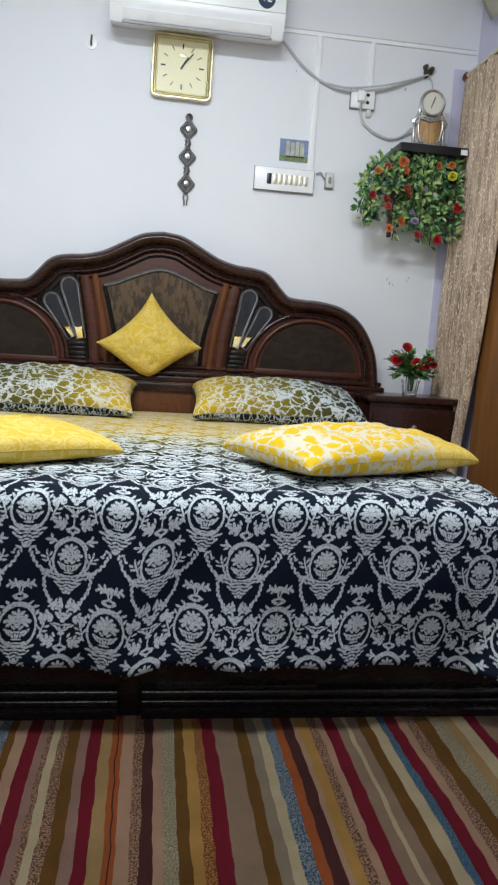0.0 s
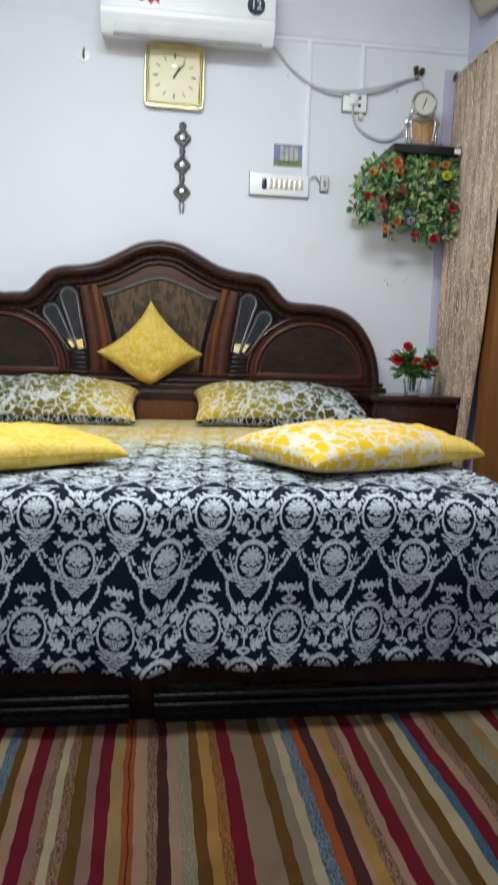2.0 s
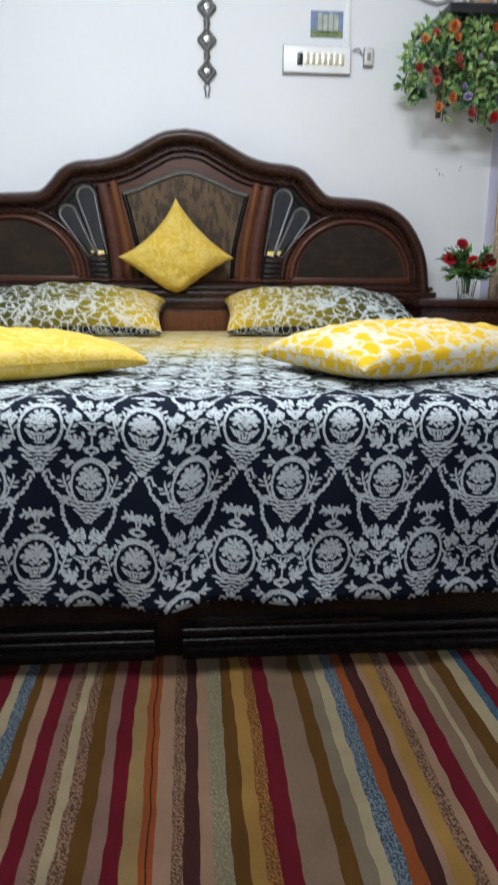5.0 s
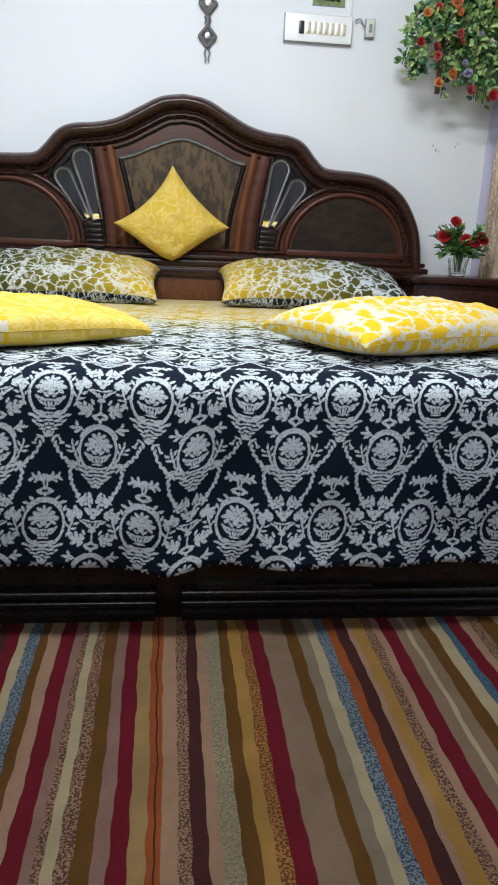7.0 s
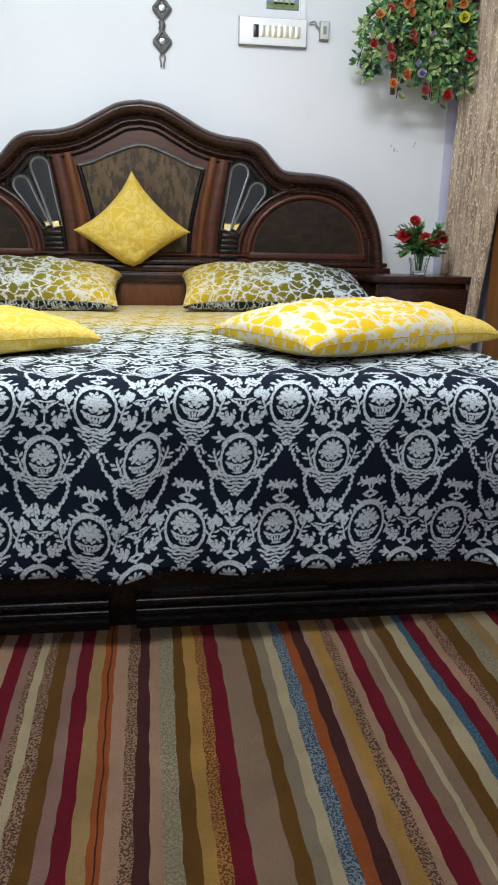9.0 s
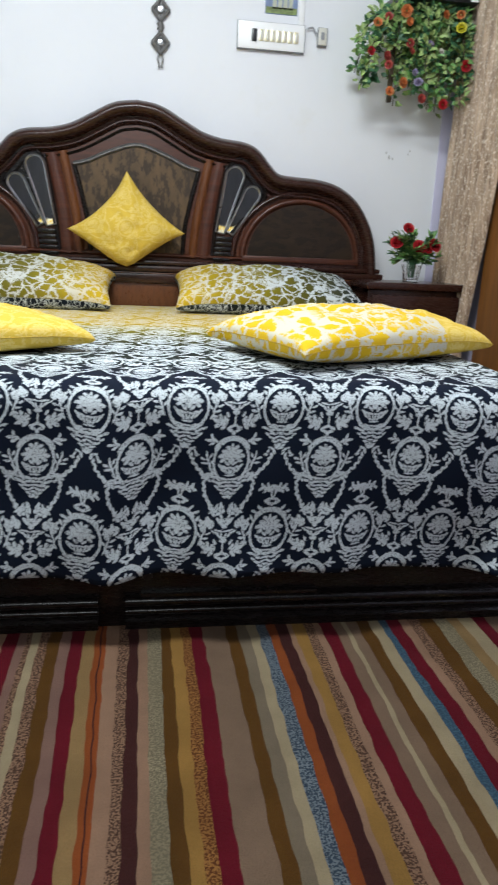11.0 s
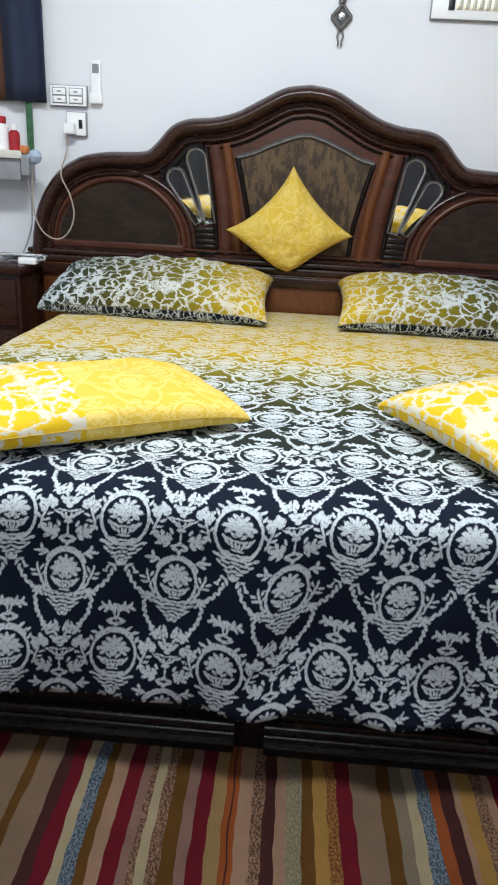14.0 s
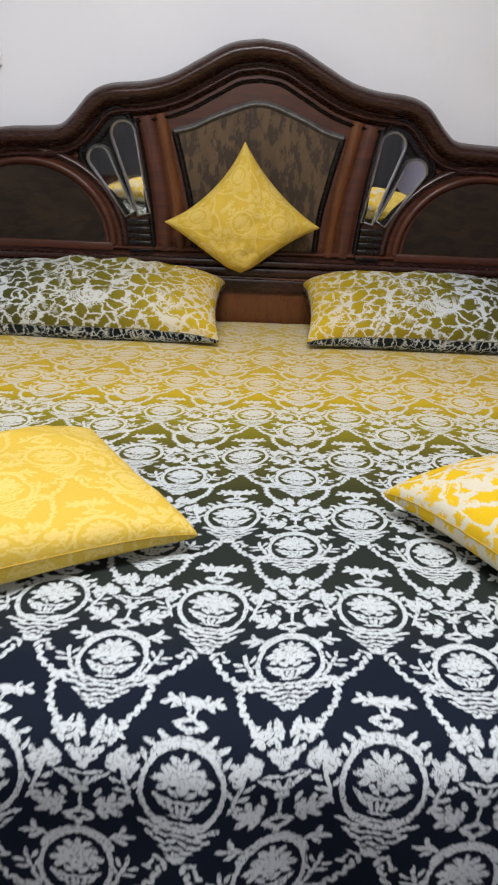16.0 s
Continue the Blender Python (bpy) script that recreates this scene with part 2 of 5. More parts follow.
def printed(name, base, motif, axis, scale=1.0, rough=0.8, shift=(0, 0, 0), contrast=1.0, dense=4.5, cells=0.0, turn=0.0, net_width=3.0):
    """Cotton with the medallion print; base and motif are colour stops along one axis of the cloth's own metres."""
    m, n, b = start(name)
    uv = n.add("ShaderNodeUVMap").outputs[0]
    mp = n.add("ShaderNodeMapping")
    n.link(uv, mp.inputs["Vector"])
    mp.inputs["Scale"].default_value, mp.inputs["Location"].default_value = (scale, scale, 1), shift
    mp.inputs["Rotation"].default_value = (0, 0, radians(turn))
    g = n.add("ShaderNodeGroup")
    g.node_tree = DAMASK
    n.link(mp.outputs[0], g.inputs[0])
    sep = n.add("ShaderNodeSeparateXYZ")
    n.link(uv, sep.inputs[0])
    along = n.math("ADD", sep.outputs[axis], n.math("MULTIPLY", n.math("SUBTRACT", n.noise(uv, 3.0).outputs[0], 0.5), 0.06))
    lo, hi = base[0][0], base[-1][0]
    f = n.math("DIVIDE", n.math("SUBTRACT", along, lo), hi - lo, clamp=True)
    norm = lambda stops: [((p - lo) / (hi - lo), c) for p, c in stops]
    # bedspread print thickens up the cloth: the front's weaker light put into the print
    fac = n.math("MULTIPLY_ADD", g.outputs[0], -4.0, n.math("ADD", dense, n.math("MULTIPLY", n.math("MULTIPLY_ADD", sep.outputs[1], 1.9, 0.05, clamp=True), 0.7)) if axis else dense, clamp=True)
    if cells:
        warp = n.noise(mp.outputs[0], 26.0, 5.0, 0.75)
        bent = n.vmath("ADD", mp.outputs[0], n.vmath("MULTIPLY", n.vmath("SUBTRACT", warp.outputs["Color"], (0.5, 0.5, 0.5)), (0.068, 0.068, 0)))
        vor = n.add("ShaderNodeTexVoronoi")
        vor.feature = "DISTANCE_TO_EDGE"
        n.link(bent, vor.inputs["Vector"])
        vor.inputs["Scale"].default_value = cells
        net = n.math("MULTIPLY_ADD", vor.outputs["Distance"], -22.0, net_width, clamp=True)
        busy = n.ramp(n.noise(mp.outputs[0], 7.0, 1.0).outputs[0], [(0.53, (0, 0, 0)), (0.6, (1, 1, 1))])
        fac = n.math("MAXIMUM", net, n.math("MULTIPLY", fac, busy))
    col = n.mix(n.math("MULTIPLY", fac, contrast), n.ramp(f, norm(base)), n.ramp(f, norm(motif)))
    weave = n.noise(uv, 420.0, 2.0)
    col = n.mix(n.math("MULTIPLY", weave.outputs[0], 0.25), col, (0.02, 0.02, 0.02))
    n.link(col, b.inputs["Base Color"])
    b.inputs["Roughness"].default_value = rough
    b.inputs["Specular IOR Level"].default_value = 0.1
    bp = n.add("ShaderNodeBump")
    bp.inputs["Strength"].default_value, bp.inputs["Distance"].default_value = 0.35, 0.005
    n.link(n.math("ADD", n.noise(uv, 9.0, 5.0).outputs[0], n.math("MULTIPLY", weave.outputs[0], 0.15)), bp.inputs["Height"])
    n.link(bp.outputs[0], b.inputs["Normal"])
    return m


def yarn(name, a, b_colour=None, mixscale=260.0):
    """Carpet pile in one colour, or flecked with a second one."""
    m, n, b = start(name)
    co = n.add("ShaderNodeTexCoord").outputs["Object"]
    pile, patch = n.noise(co, 420.0, 2.0), n.noise(co, 7.0, 4.0)
    col = n.ramp(patch.outputs[0], [(0.3, [c * 0.8 for c in a]), (0.7, [c * 1.15 for c in a])])
    if b_colour:
        fleck = n.noise(co, mixscale, 1.0)
        col = n.mix(n.ramp(fleck.outputs[0], [(0.47, (0, 0, 0)), (0.53, (1, 1, 1))]), col, b_colour)
    col = n.mix(n.math("MULTIPLY", pile.outputs[0], 0.45), col, [c * 0.35 for c in a])
    n.link(col, b.inputs["Base Color"])
    b.inputs["Roughness"].default_value = 0.95
    b.inputs["Specular IOR Level"].default_value = 0.1
    bp = n.add("ShaderNodeBump")
    bp.inputs["Strength"].default_value, bp.inputs["Distance"].default_value = 0.8, 0.006
    n.link(pile.outputs[0], bp.inputs["Height"])
    n.link(bp.outputs[0], b.inputs["Normal"])
    return m


def glass(name, colour=(1, 1, 1), rough=0.02):
    m, n, b = start(name)
    b.inputs["Base Color"].default_value = (*colour, 1)
    b.inputs["Transmission Weight"].default_value = 1.0
    b.inputs["Roughness"].default_value = rough
    return m


NAVY, DARK, MOSS, OLIVE, LIME, GOLD, PALE = (0.0035, 0.0075, 0.019), (0.018, 0.024, 0.021), (0.045, 0.048, 0.016), (0.11, 0.1, 0.014), (0.3, 0.25, 0.014), (0.62, 0.42, 0.02), (0.68, 0.51, 0.13)
WHITE, WARM, CREAM = (0.6, 0.655, 0.68), (0.68, 0.68, 0.62), (0.74, 0.65, 0.46)
M_SPREAD = printed("bedspread_cotton", [(-0.5, NAVY), (0.05, NAVY), (0.2, DARK), (0.36, DARK), (0.52, MOSS), (0.7, OLIVE), (0.88, LIME), (1.05, GOLD), (1.4, (0.64, 0.44, 0.05)), (1.7, PALE), (2.0, PALE)],
                   [(-0.5, WHITE), (0.55, WHITE), (0.88, WARM), (1.2, CREAM), (2.0, CREAM)], 1, shift=(0.073, 0.085, 0))
M_PIL_L = printed("pillow_cotton_olive", [(-0.45, (0.025, 0.035, 0.03)), (-0.2, (0.07, 0.07, 0.016)), (0.12, (0.2, 0.17, 0.016)), (0.33, (0.5, 0.36, 0.02)), (0.45, GOLD)], [(-0.4, WHITE), (0.2, WARM), (0.4, CREAM)], 0, scale=1.05, shift=(0.03, 0.0, 0), dense=4.9, cells=20.0, net_width=2.0, turn=70)
M_PIL_R = printed("pillow_cotton_lime", [(-0.4, GOLD), (-0.25, (0.4, 0.29, 0.015)), (0.0, (0.2, 0.17, 0.014)), (0.15, (0.09, 0.085, 0.015)), (0.4, (0.025, 0.035, 0.03))], [(-0.4, CREAM), (-0.2, WARM), (0.1, WHITE), (0.4, WHITE)], 0, scale=1.05, shift=(0.07, 0.05, 0), dense=4.9, cells=19.0, net_width=2.0, turn=70)
M_PIL_NAVY = printed("pillow_cotton_navy", [(-0.5, DARK), (0.5, NAVY)], [(-0.5, WHITE), (0.5, WHITE)], 0, scale=1.7, shift=(0.01, 0.02, 0), cells=26.0, net_width=1.6)
YEL, YEL2 = (0.74, 0.47, 0.016), (0.84, 0.66, 0.24)
PRINT = (0.66, 0.61, 0.48)
M_YEL_PRINT = printed("pillow_cotton_yellow_print", [(-0.5, YEL), (0.5, YEL)], [(-0.5, PRINT), (0.5, PRINT)], 0, scale=0.85, shift=(0.02, 0.07, 0), dense=4.7, cells=21.0, net_width=2.3, turn=30)
M_YEL_PLAIN = printed("pillow_cotton_yellow_plain", [(-0.5, (0.72, 0.49, 0.07)), (0.5, (0.72, 0.49, 0.07))], [(-0.5, YEL2), (0.5, YEL2)], 0, contrast=0.6)
M_WALL = surface("wall_distemper", (0.83, 0.848, 0.885), 0.75, vary=0.025, scale=1.3, bump=0.12, bump_scale=35, spots=((0.76, 0.75, 0.68), 1.6, 0.62, 0.3))
M_LAV = surface("wall_lavender_paint", (0.6, 0.58, 0.74), 0.6, vary=0.05, scale=3, bump=0.1, bump_scale=40)
M_CEIL = surface("ceiling_paint", (0.72, 0.72, 0.71), 0.8, vary=0.05, scale=1.5, bump=0.15, bump_scale=20)
M_SHEET = surface("beige_sheet", (0.42, 0.39, 0.33), 0.6, vary=0.08, scale=5, bump=0.2, bump_scale=25)
M_WOOD = wood("mahogany_stained", (0.022, 0.009, 0.007), (0.046, 0.016, 0.0105), 0.27)
M_WOOD_RED = wood("mahogany_red", (0.045, 0.014, 0.008), (0.098, 0.03, 0.015), 0.36)
M_WOOD_ORANGE = wood("teak_orange", (0.085, 0.028, 0.009), (0.155, 0.052, 0.015), 0.3, grain=(14, 3, 3))
M_WOOD_BLACK = wood("ebonised_wood", (0.004, 0.003, 0.003), (0.009, 0.006, 0.0055), 0.28)
M_BURL = surface("burl_veneer", (0.105, 0.064, 0.03), 0.55, vary=0.35, scale=9, bump=0.15, bump_scale=60, spots=((0.02, 0.012, 0.007), 22, 0.47, 0.75), stretch=(1.6, 1, 0.7), spec=0.35)
M_BURL_DARK = surface("burl_veneer_dark", (0.03, 0.017, 0.008), 0.4, vary=0.5, scale=12, bump=0.1, bump_scale=50, spots=((0.008, 0.0045, 0.003), 24, 0.47, 0.75), stretch=(0.7, 1, 1.6), spec=0.3)
M_DOOR = wood("door_wood", (0.17, 0.065, 0.014), (0.34, 0.14, 0.035), 0.4, grain=(8, 8, 0.8))
M_CHROME = surface("chrome", (0.5, 0.51, 0.53), 0.3, 1.0, vary=0.1, scale=30, bump=0.03)
M_SILVER = surface("silver_plastic", (0.62, 0.62, 0.63), 0.25, 0.9, vary=0.15, scale=20, bump=0.05)
M_COPPER = surface("copper_film", (0.85, 0.47, 0.2), 0.12, 1.0, vary=0.5, scale=18, bump=0.05, stretch=(4, 4, 0.5))
M_BRASS = surface("brass_gilt", (0.8, 0.74, 0.5), 0.3, 0.75, vary=0.15, scale=14, bump=0.05)
M_DIAL = surface("dial_cream", (0.8, 0.75, 0.48), 0.35, vary=0.04, scale=5, bump=0.02)
M_DIAL_WHITE = surface("dial_white", (0.75, 0.73, 0.66), 0.3, vary=0.05, scale=20, bump=0.02)
M_BLACK = surface("black_gloss", (0.012, 0.013, 0.016), 0.3, vary=0.3, scale=15, bump=0.05)
M_PLASTIC = surface("white_plastic", (0.94, 0.95, 0.96), 0.3, vary=0.03, scale=8, bump=0.03)
M_PLASTIC_OLD = surface("ivory_plastic", (0.7, 0.69, 0.62), 0.35, vary=0.06, scale=20, bump=0.04)
M_GREY_PLASTIC = surface("grey_plastic", (0.28, 0.29, 0.31), 0.4, vary=0.1, scale=20, bump=0.04)
M_CABLE = surface("white_cable", (0.55, 0.56, 0.57), 0.5, vary=0.08, scale=30, bump=0.05)
M_CORD = surface("cord_tan", (0.4, 0.34, 0.27), 0.5, vary=0.1, scale=30, bump=0.05)
M_GREY_METAL = surface("pewter", (0.16, 0.155, 0.15), 0.5, 0.5, vary=0.3, scale=40, bump=0.3, bump_scale=120)
M_LEAF = surface("leaf_green", (0.15, 0.32, 0.09), 0.4, vary=0.45, scale=25, bump=0.2)
M_LEAF2 = surface("leaf_dark", (0.05, 0.15, 0.07), 0.4, vary=0.45, scale=25, bump=0.2)
M_LEAF3 = surface("leaf_lime", (0.34, 0.47, 0.17), 0.4, vary=0.35, scale=25, bump=0.2)
M_STEM = surface("stem_brown", (0.05, 0.035, 0.015), 0.7, vary=0.3, scale=40)
M_RED = surface("petal_red", (0.42, 0.012, 0.02), 0.55, vary=0.3, scale=40, bump=0.2)
M_ORANGE = surface("petal_orange", (0.62, 0.2, 0.06), 0.55, vary=0.3, scale=40, bump=0.2)
M_PINK = surface("petal_rust", (0.4, 0.06, 0.05), 0.55, vary=0.3, scale=40, bump=0.2)
M_YELLOW = surface("petal_yellow", (0.6, 0.55, 0.03), 0.55, vary=0.3, scale=40, bump=0.2)
M_VIOLET = surface("petal_violet", (0.3, 0.26, 0.42), 0.55, vary=0.3, scale=40, bump=0.2)
M_MIRROR = surface("mirror_silver", (0.85, 0.86, 0.87), 0.03, 1.0, vary=0.02, scale=5, bump=0.0)
M_GLASS = glass("cut_glass")
M_PALEBLUE = surface("pale_blue_plastic", (0.4, 0.48, 0.62), 0.25, vary=0.1, scale=20)
M_NAVYCLOTH = surface("navy_cloth", (0.012, 0.02, 0.05), 0.8, vary=0.4, scale=6, bump=0.3, bump_scale=200, stretch=(3, 3, 0.3))
M_BROWNCLOTH = surface("brown_cloth", (0.09, 0.035, 0.015), 0.8, vary=0.4, scale=6, bump=0.3, bump_scale=200, stretch=(3, 3, 0.3))
M_STICKER_RED = surface("sticker_red", (0.6, 0.03, 0.03), 0.35, vary=0.2, scale=50, bump=0.02, spots=((0.75, 0.5, 0.45), 60, 0.62, 0.7))
M_STICKER_BLUE = surface("sticker_blue", (0.02, 0.035, 0.08), 0.3, vary=0.2, scale=50, bump=0.02)
M_PAPER = surface("printed_card", (0.5, 0.52, 0.4), 0.5, vary=0.3, scale=30, bump=0.02)
M_CARD_BLUE = surface("card_sky", (0.2, 0.27, 0.45), 0.5, vary=0.25, scale=30, bump=0.02)
M_CARD_GREEN = surface("card_green", (0.2, 0.27, 0.09), 0.5, vary=0.5, scale=60, bump=0.02)
# grey chosen for what the headboard mirrors reflect
M_SOUTH = wood("south_wall_grey", (0.06, 0.062, 0.066), (0.12, 0.122, 0.13), 0.5, grain=(6, 6, 0.6))
M_FLOOR = surface("cement_floor", (0.25, 0.24, 0.22), 0.7, vary=0.15, scale=4)
M_MATTRESS = surface("mattress_ticking", (0.5, 0.5, 0.5), 0.85, vary=0.1, scale=10)
M_MARK = surface("wall_scuff", (0.42, 0.42, 0.41), 0.8, vary=0.3, scale=60)


def curtain_cloth():
    m, n, b = start("curtain_jacquard")
    co = n.add("ShaderNodeTexCoord").outputs["Object"]
    # upright streaks paint fold shading and sparkle lines into the cloth colour
    fold_streak, fleck, broad = n.noise(n.scaled(co, (16, 16, 1.0)), 4.0, 5, 0.7), n.noise(n.scaled(co, (1, 1, 0.45)), 170, 2), n.noise(n.scaled(co, (9, 9, 0.5)), 2.0, 3)
    col = n.ramp(fold_streak.outputs[0], [(0.36, (0.22, 0.14, 0.09)), (0.62, (0.64, 0.48, 0.34))])
    col = n.mix(n.ramp(fleck.outputs[0], [(0.55, (0, 0, 0)), (0.66, (1, 1, 1))]), col, (0.85, 0.74, 0.6))
    col = n.mix(n.math("MULTIPLY", broad.outputs[0], 0.35), col, (0.24, 0.15, 0.1))
    n.link(col, b.inputs["Base Color"])
    b.inputs["Roughness"].default_value = 0.5
    b.inputs["Sheen Weight"].default_value = 0.3
    bp = n.add("ShaderNodeBump")
    bp.inputs["Strength"].default_value, bp.inputs["Distance"].default_value = 0.5, 0.004
    n.link(fleck.outputs[0], bp.inputs["Height"])
    n.link(bp.outputs[0], b.inputs["Normal"])
    return m


M_CURTAIN = curtain_cloth()

# ---- mesh helpers ----
BASE = {}
# where fittings finally hang: shift along x, shift up, and stretch across and up
HUNG = {
    "air_conditioner": (-0.051, 0.027, 1.036, 1.15), "wall_ornament": (-0.036, 0.02, 1.02, 1.03), "switch_board": (-0.0155, 0.029, 1.02, 0.95), "bell_switch": (0.0, 0.042, 1, 1),
    "power_socket": (0.006, 0.07, 1.06, 1.05), "switch_plate": (-0.035, -0.022, 1, 1), "charger_socket": (-0.036, -0.028, 1, 1), "remote_control": (-0.036, -0.025, 1, 1), "cable_conduit": (0.0, 0.088, 1.03, 1.08),
    "air_conditioner_lead": (0.002, 0.07, 1.06, 1.0), "wall_bracket": (0.026, 0.088, 1, 1), "clock_lead": (0.012, 0.068, 1.06, 1), "wall_hook": (-0.053, 0.02, 1, 1), "picture_card": (-0.011, 0.043, 1.04, 1.06),
    "table_clock": (0.022, 0.066, 1.05, 1.06), "artificial_flower_garland": (0.022, 0.06, 1.06, 1.05), "rose_vase": (0.04, 0.0, 1, 1.02), "curtain": (0.03, 0.09, 1, 1.04), "ceiling_sheet": (0.03, 0.125, 1, 1),
    "hanging_cloth": (-0.045, -0.03, 1, 1), "jar": (-0.05, -0.03, 1, 1), "bottle": (-0.05, -0.03, 1, 1), "plug": (-0.05, -0.03, 1, 1), "green_strip": (-0.05, -0.03, 1, 1), "phone_charger_cable": (-0.05, -0.027, 1, 1),
    "charger_cables": (-0.055, 0.0, 1, 1), "adapter": (-0.055, 0.0, 1, 1),
}


def thing(name, at, label, category, group="", kind="", hung=None):
    ob = new(name)
    dx, dz, across, up = hung or HUNG.get(name, (0, 0, 1, 1))
    ob.location = Vector(at) + Vector((dx, 0, dz))
    ob.scale = (across, 1, up)
    ob.empty_display_size = 0.05
    BASE[ob.name] = Vector(at)
    return tagged(ob, label, category, group, kind)


def part(name, bm, material, parent=None, label="", smooth=True):
    """Links a bmesh, drawn in world metres, as one mesh object under a thing or a part."""
    mesh = bpy.data.meshes.new(name)
    base = BASE[parent.name] if parent else Vector((0, 0, 0))
    bmesh.ops.recalc_face_normals(bm, faces=bm.faces)
    bmesh.ops.translate(bm, vec=-base, verts=bm.verts)
    bm.to_mesh(mesh)
    bm.free()
    for m in material if isinstance(material, (list, tuple)) else [material]:
        mesh.materials.append(m)
    if smooth:
        mesh.shade_smooth()
        mesh.set_sharp_from_angle(angle=radians(38))
    ob = new(name, mesh)
    ob.parent = parent
    BASE[ob.name] = base
    if label:
        ob["label"] = label
    return ob


def box(x0, x1, y0, y1, z0, z1, bevel=0.003, bm=None, m=None):
    bm = bm or bmesh.new()
    made = bmesh.ops.create_cube(bm, size=1.0)["verts"]
    for v in made:
        v.co = Vector((x0 + (v.co.x + 0.5) * (x1 - x0), y0 + (v.co.y + 0.5) * (y1 - y0), z0 + (v.co.z + 0.5) * (z1 - z0)))
    if bevel:
        edges = list({e for v in made for e in v.link_edges})
        out = bmesh.ops.bevel(bm, geom=edges, offset=bevel, segments=2, affect="EDGES", profile=0.6)
        made = list({v for f in out["faces"] for v in f.verts} | {v for v in made if v.is_valid})
    if m is not None:
        bmesh.ops.transform(bm, matrix=m, verts=[v for v in made if v.is_valid])
    return bm


def prism(outline, y0, y1, bevel=0.0, bm=None):
    """An outline of (x, z) given thickness from y0 (front) to y1."""
    bm = bm or bmesh.new()
    front = [bm.verts.new((x, y0, z)) for x, z in outline]
    back = [bm.verts.new((x, y1, z)) for x, z in outline]
    f = bm.faces.new(front)
    bm.faces.new(back[::-1])
    k = len(outline)
    for i in range(k):
        bm.faces.new((front[i], front[(i + 1) % k], back[(i + 1) % k], back[i]))
    if bevel:
        bmesh.ops.bevel(bm, geom=list(f.edges), offset=bevel, segments=2, affect="EDGES")
    return bm


def band(path, profile, y, closed=False, side=1, bm=None):
    """Sweeps a moulding along an (x, z) path: profile rows are (inset, height proud of y towards the room)."""
    bm = bm or bmesh.new()
    k = len(path)
    rows = []
    for i in range(k):
        a, b = path[(i - 1) % k if closed else max(i - 1, 0)], path[(i + 1) % k if closed else min(i + 1, k - 1)]
        t = Vector((b[0] - a[0], b[1] - a[1]))
        t = t.normalized() if t.length > 0 else Vector((1, 0))
        nx, nz = -t.y * side, t.x * side
        rows.append([bm.verts.new((path[i][0] + nx * d, y - h, path[i][1] + nz * d)) for d, h in profile])
    for i in range(k if closed else k - 1):
        a, b = rows[i], rows[(i + 1) % k]
        for j in range(len(profile) - 1):
            bm.faces.new((a[j], a[j + 1], b[j + 1], b[j]))
    return bm


def round_profile(d0, d1, h, base=0.0, steps=7):
    return [(d0 + (d1 - d0) * i / steps, base + h * math.sin(math.pi * i / steps) ** 0.7) for i in range(steps + 1)]


def tube(points, radius, seg=8, bm=None, closed=False):
    bm = bm or bmesh.new()
    pts = [Vector(p) for p in points]
    k = len(pts)
    rings = []
    for i, p in enumerate(pts):
        t = (pts[(i + 1) % k if closed else min(i + 1, k - 1)] - pts[(i - 1) % k if closed else max(i - 1, 0)]).normalized()
        u = t.cross(Vector((0.13, 0.97, 0.21))).normalized()
        w = t.cross(u).normalized()
        rings.append([bm.verts.new(p + (u * math.cos(2 * math.pi * j / seg) + w * math.sin(2 * math.pi * j / seg)) * radius) for j in range(seg)])
    for i in range(k if closed else k - 1):
        a, b = rings[i], rings[(i + 1) % k]
        for j in range(seg):
            bm.faces.new((a[j], a[(j + 1) % seg], b[(j + 1) % seg], b[j]))
    if not closed:
        bm.faces.new(rings[0][::-1])
        bm.faces.new(rings[-1])
    return bm


def lathe(profile, centre, seg=24, axis="z", bm=None, flute=0.0, capped=True):
    """Turns rows of (radius, height) round an upright axis, or one that points to the room (axis 'y')."""
    bm = bm or bmesh.new()
    rings = []
    for r, h in profile:
        ring = []
        for j in range(seg):
            a = 2 * math.pi * j / seg
            q = r * (1 + (flute if j % 2 else 0.0))
            ring.append(bm.verts.new(Vector(centre) + (Vector((q * math.cos(a), q * math.sin(a), h)) if axis == "z" else Vector((q * math.cos(a), -h, q * math.sin(a))))))
        rings.append(ring)
    for a, b in zip(rings, rings[1:]):
        for j in range(seg):
            bm.faces.new((a[j], a[(j + 1) % seg], b[(j + 1) % seg], b[j]))
    for ring in (rings[0], rings[-1]) if capped else ():
        if (ring[0].co - ring[seg // 2].co).length > 1e-5:
            bm.faces.new(ring)
    return bm


def curve_through(points, steps=8):
    """A smooth line through points."""
    p = [Vector(q) for q in points]
    p = [p[0] * 2 - p[1]] + p + [p[-1] * 2 - p[-2]]
    out = []
    for i in range(1, len(p) - 2):
        for s in range(steps):
            t = s / steps
            out.append(0.5 * (2 * p[i] + (p[i + 1] - p[i - 1]) * t + (2 * p[i - 1] - 5 * p[i] + 4 * p[i + 1] - p[i + 2]) * t * t + (3 * p[i] - p[i - 1] - 3 * p[i + 1] + p[i + 2]) * t ** 3))
    return out + [p[-2]]


def flat(points, steps=8):
    return [(v.x, v.y) for v in curve_through([(x, z, 0) for x, z in points], steps)]


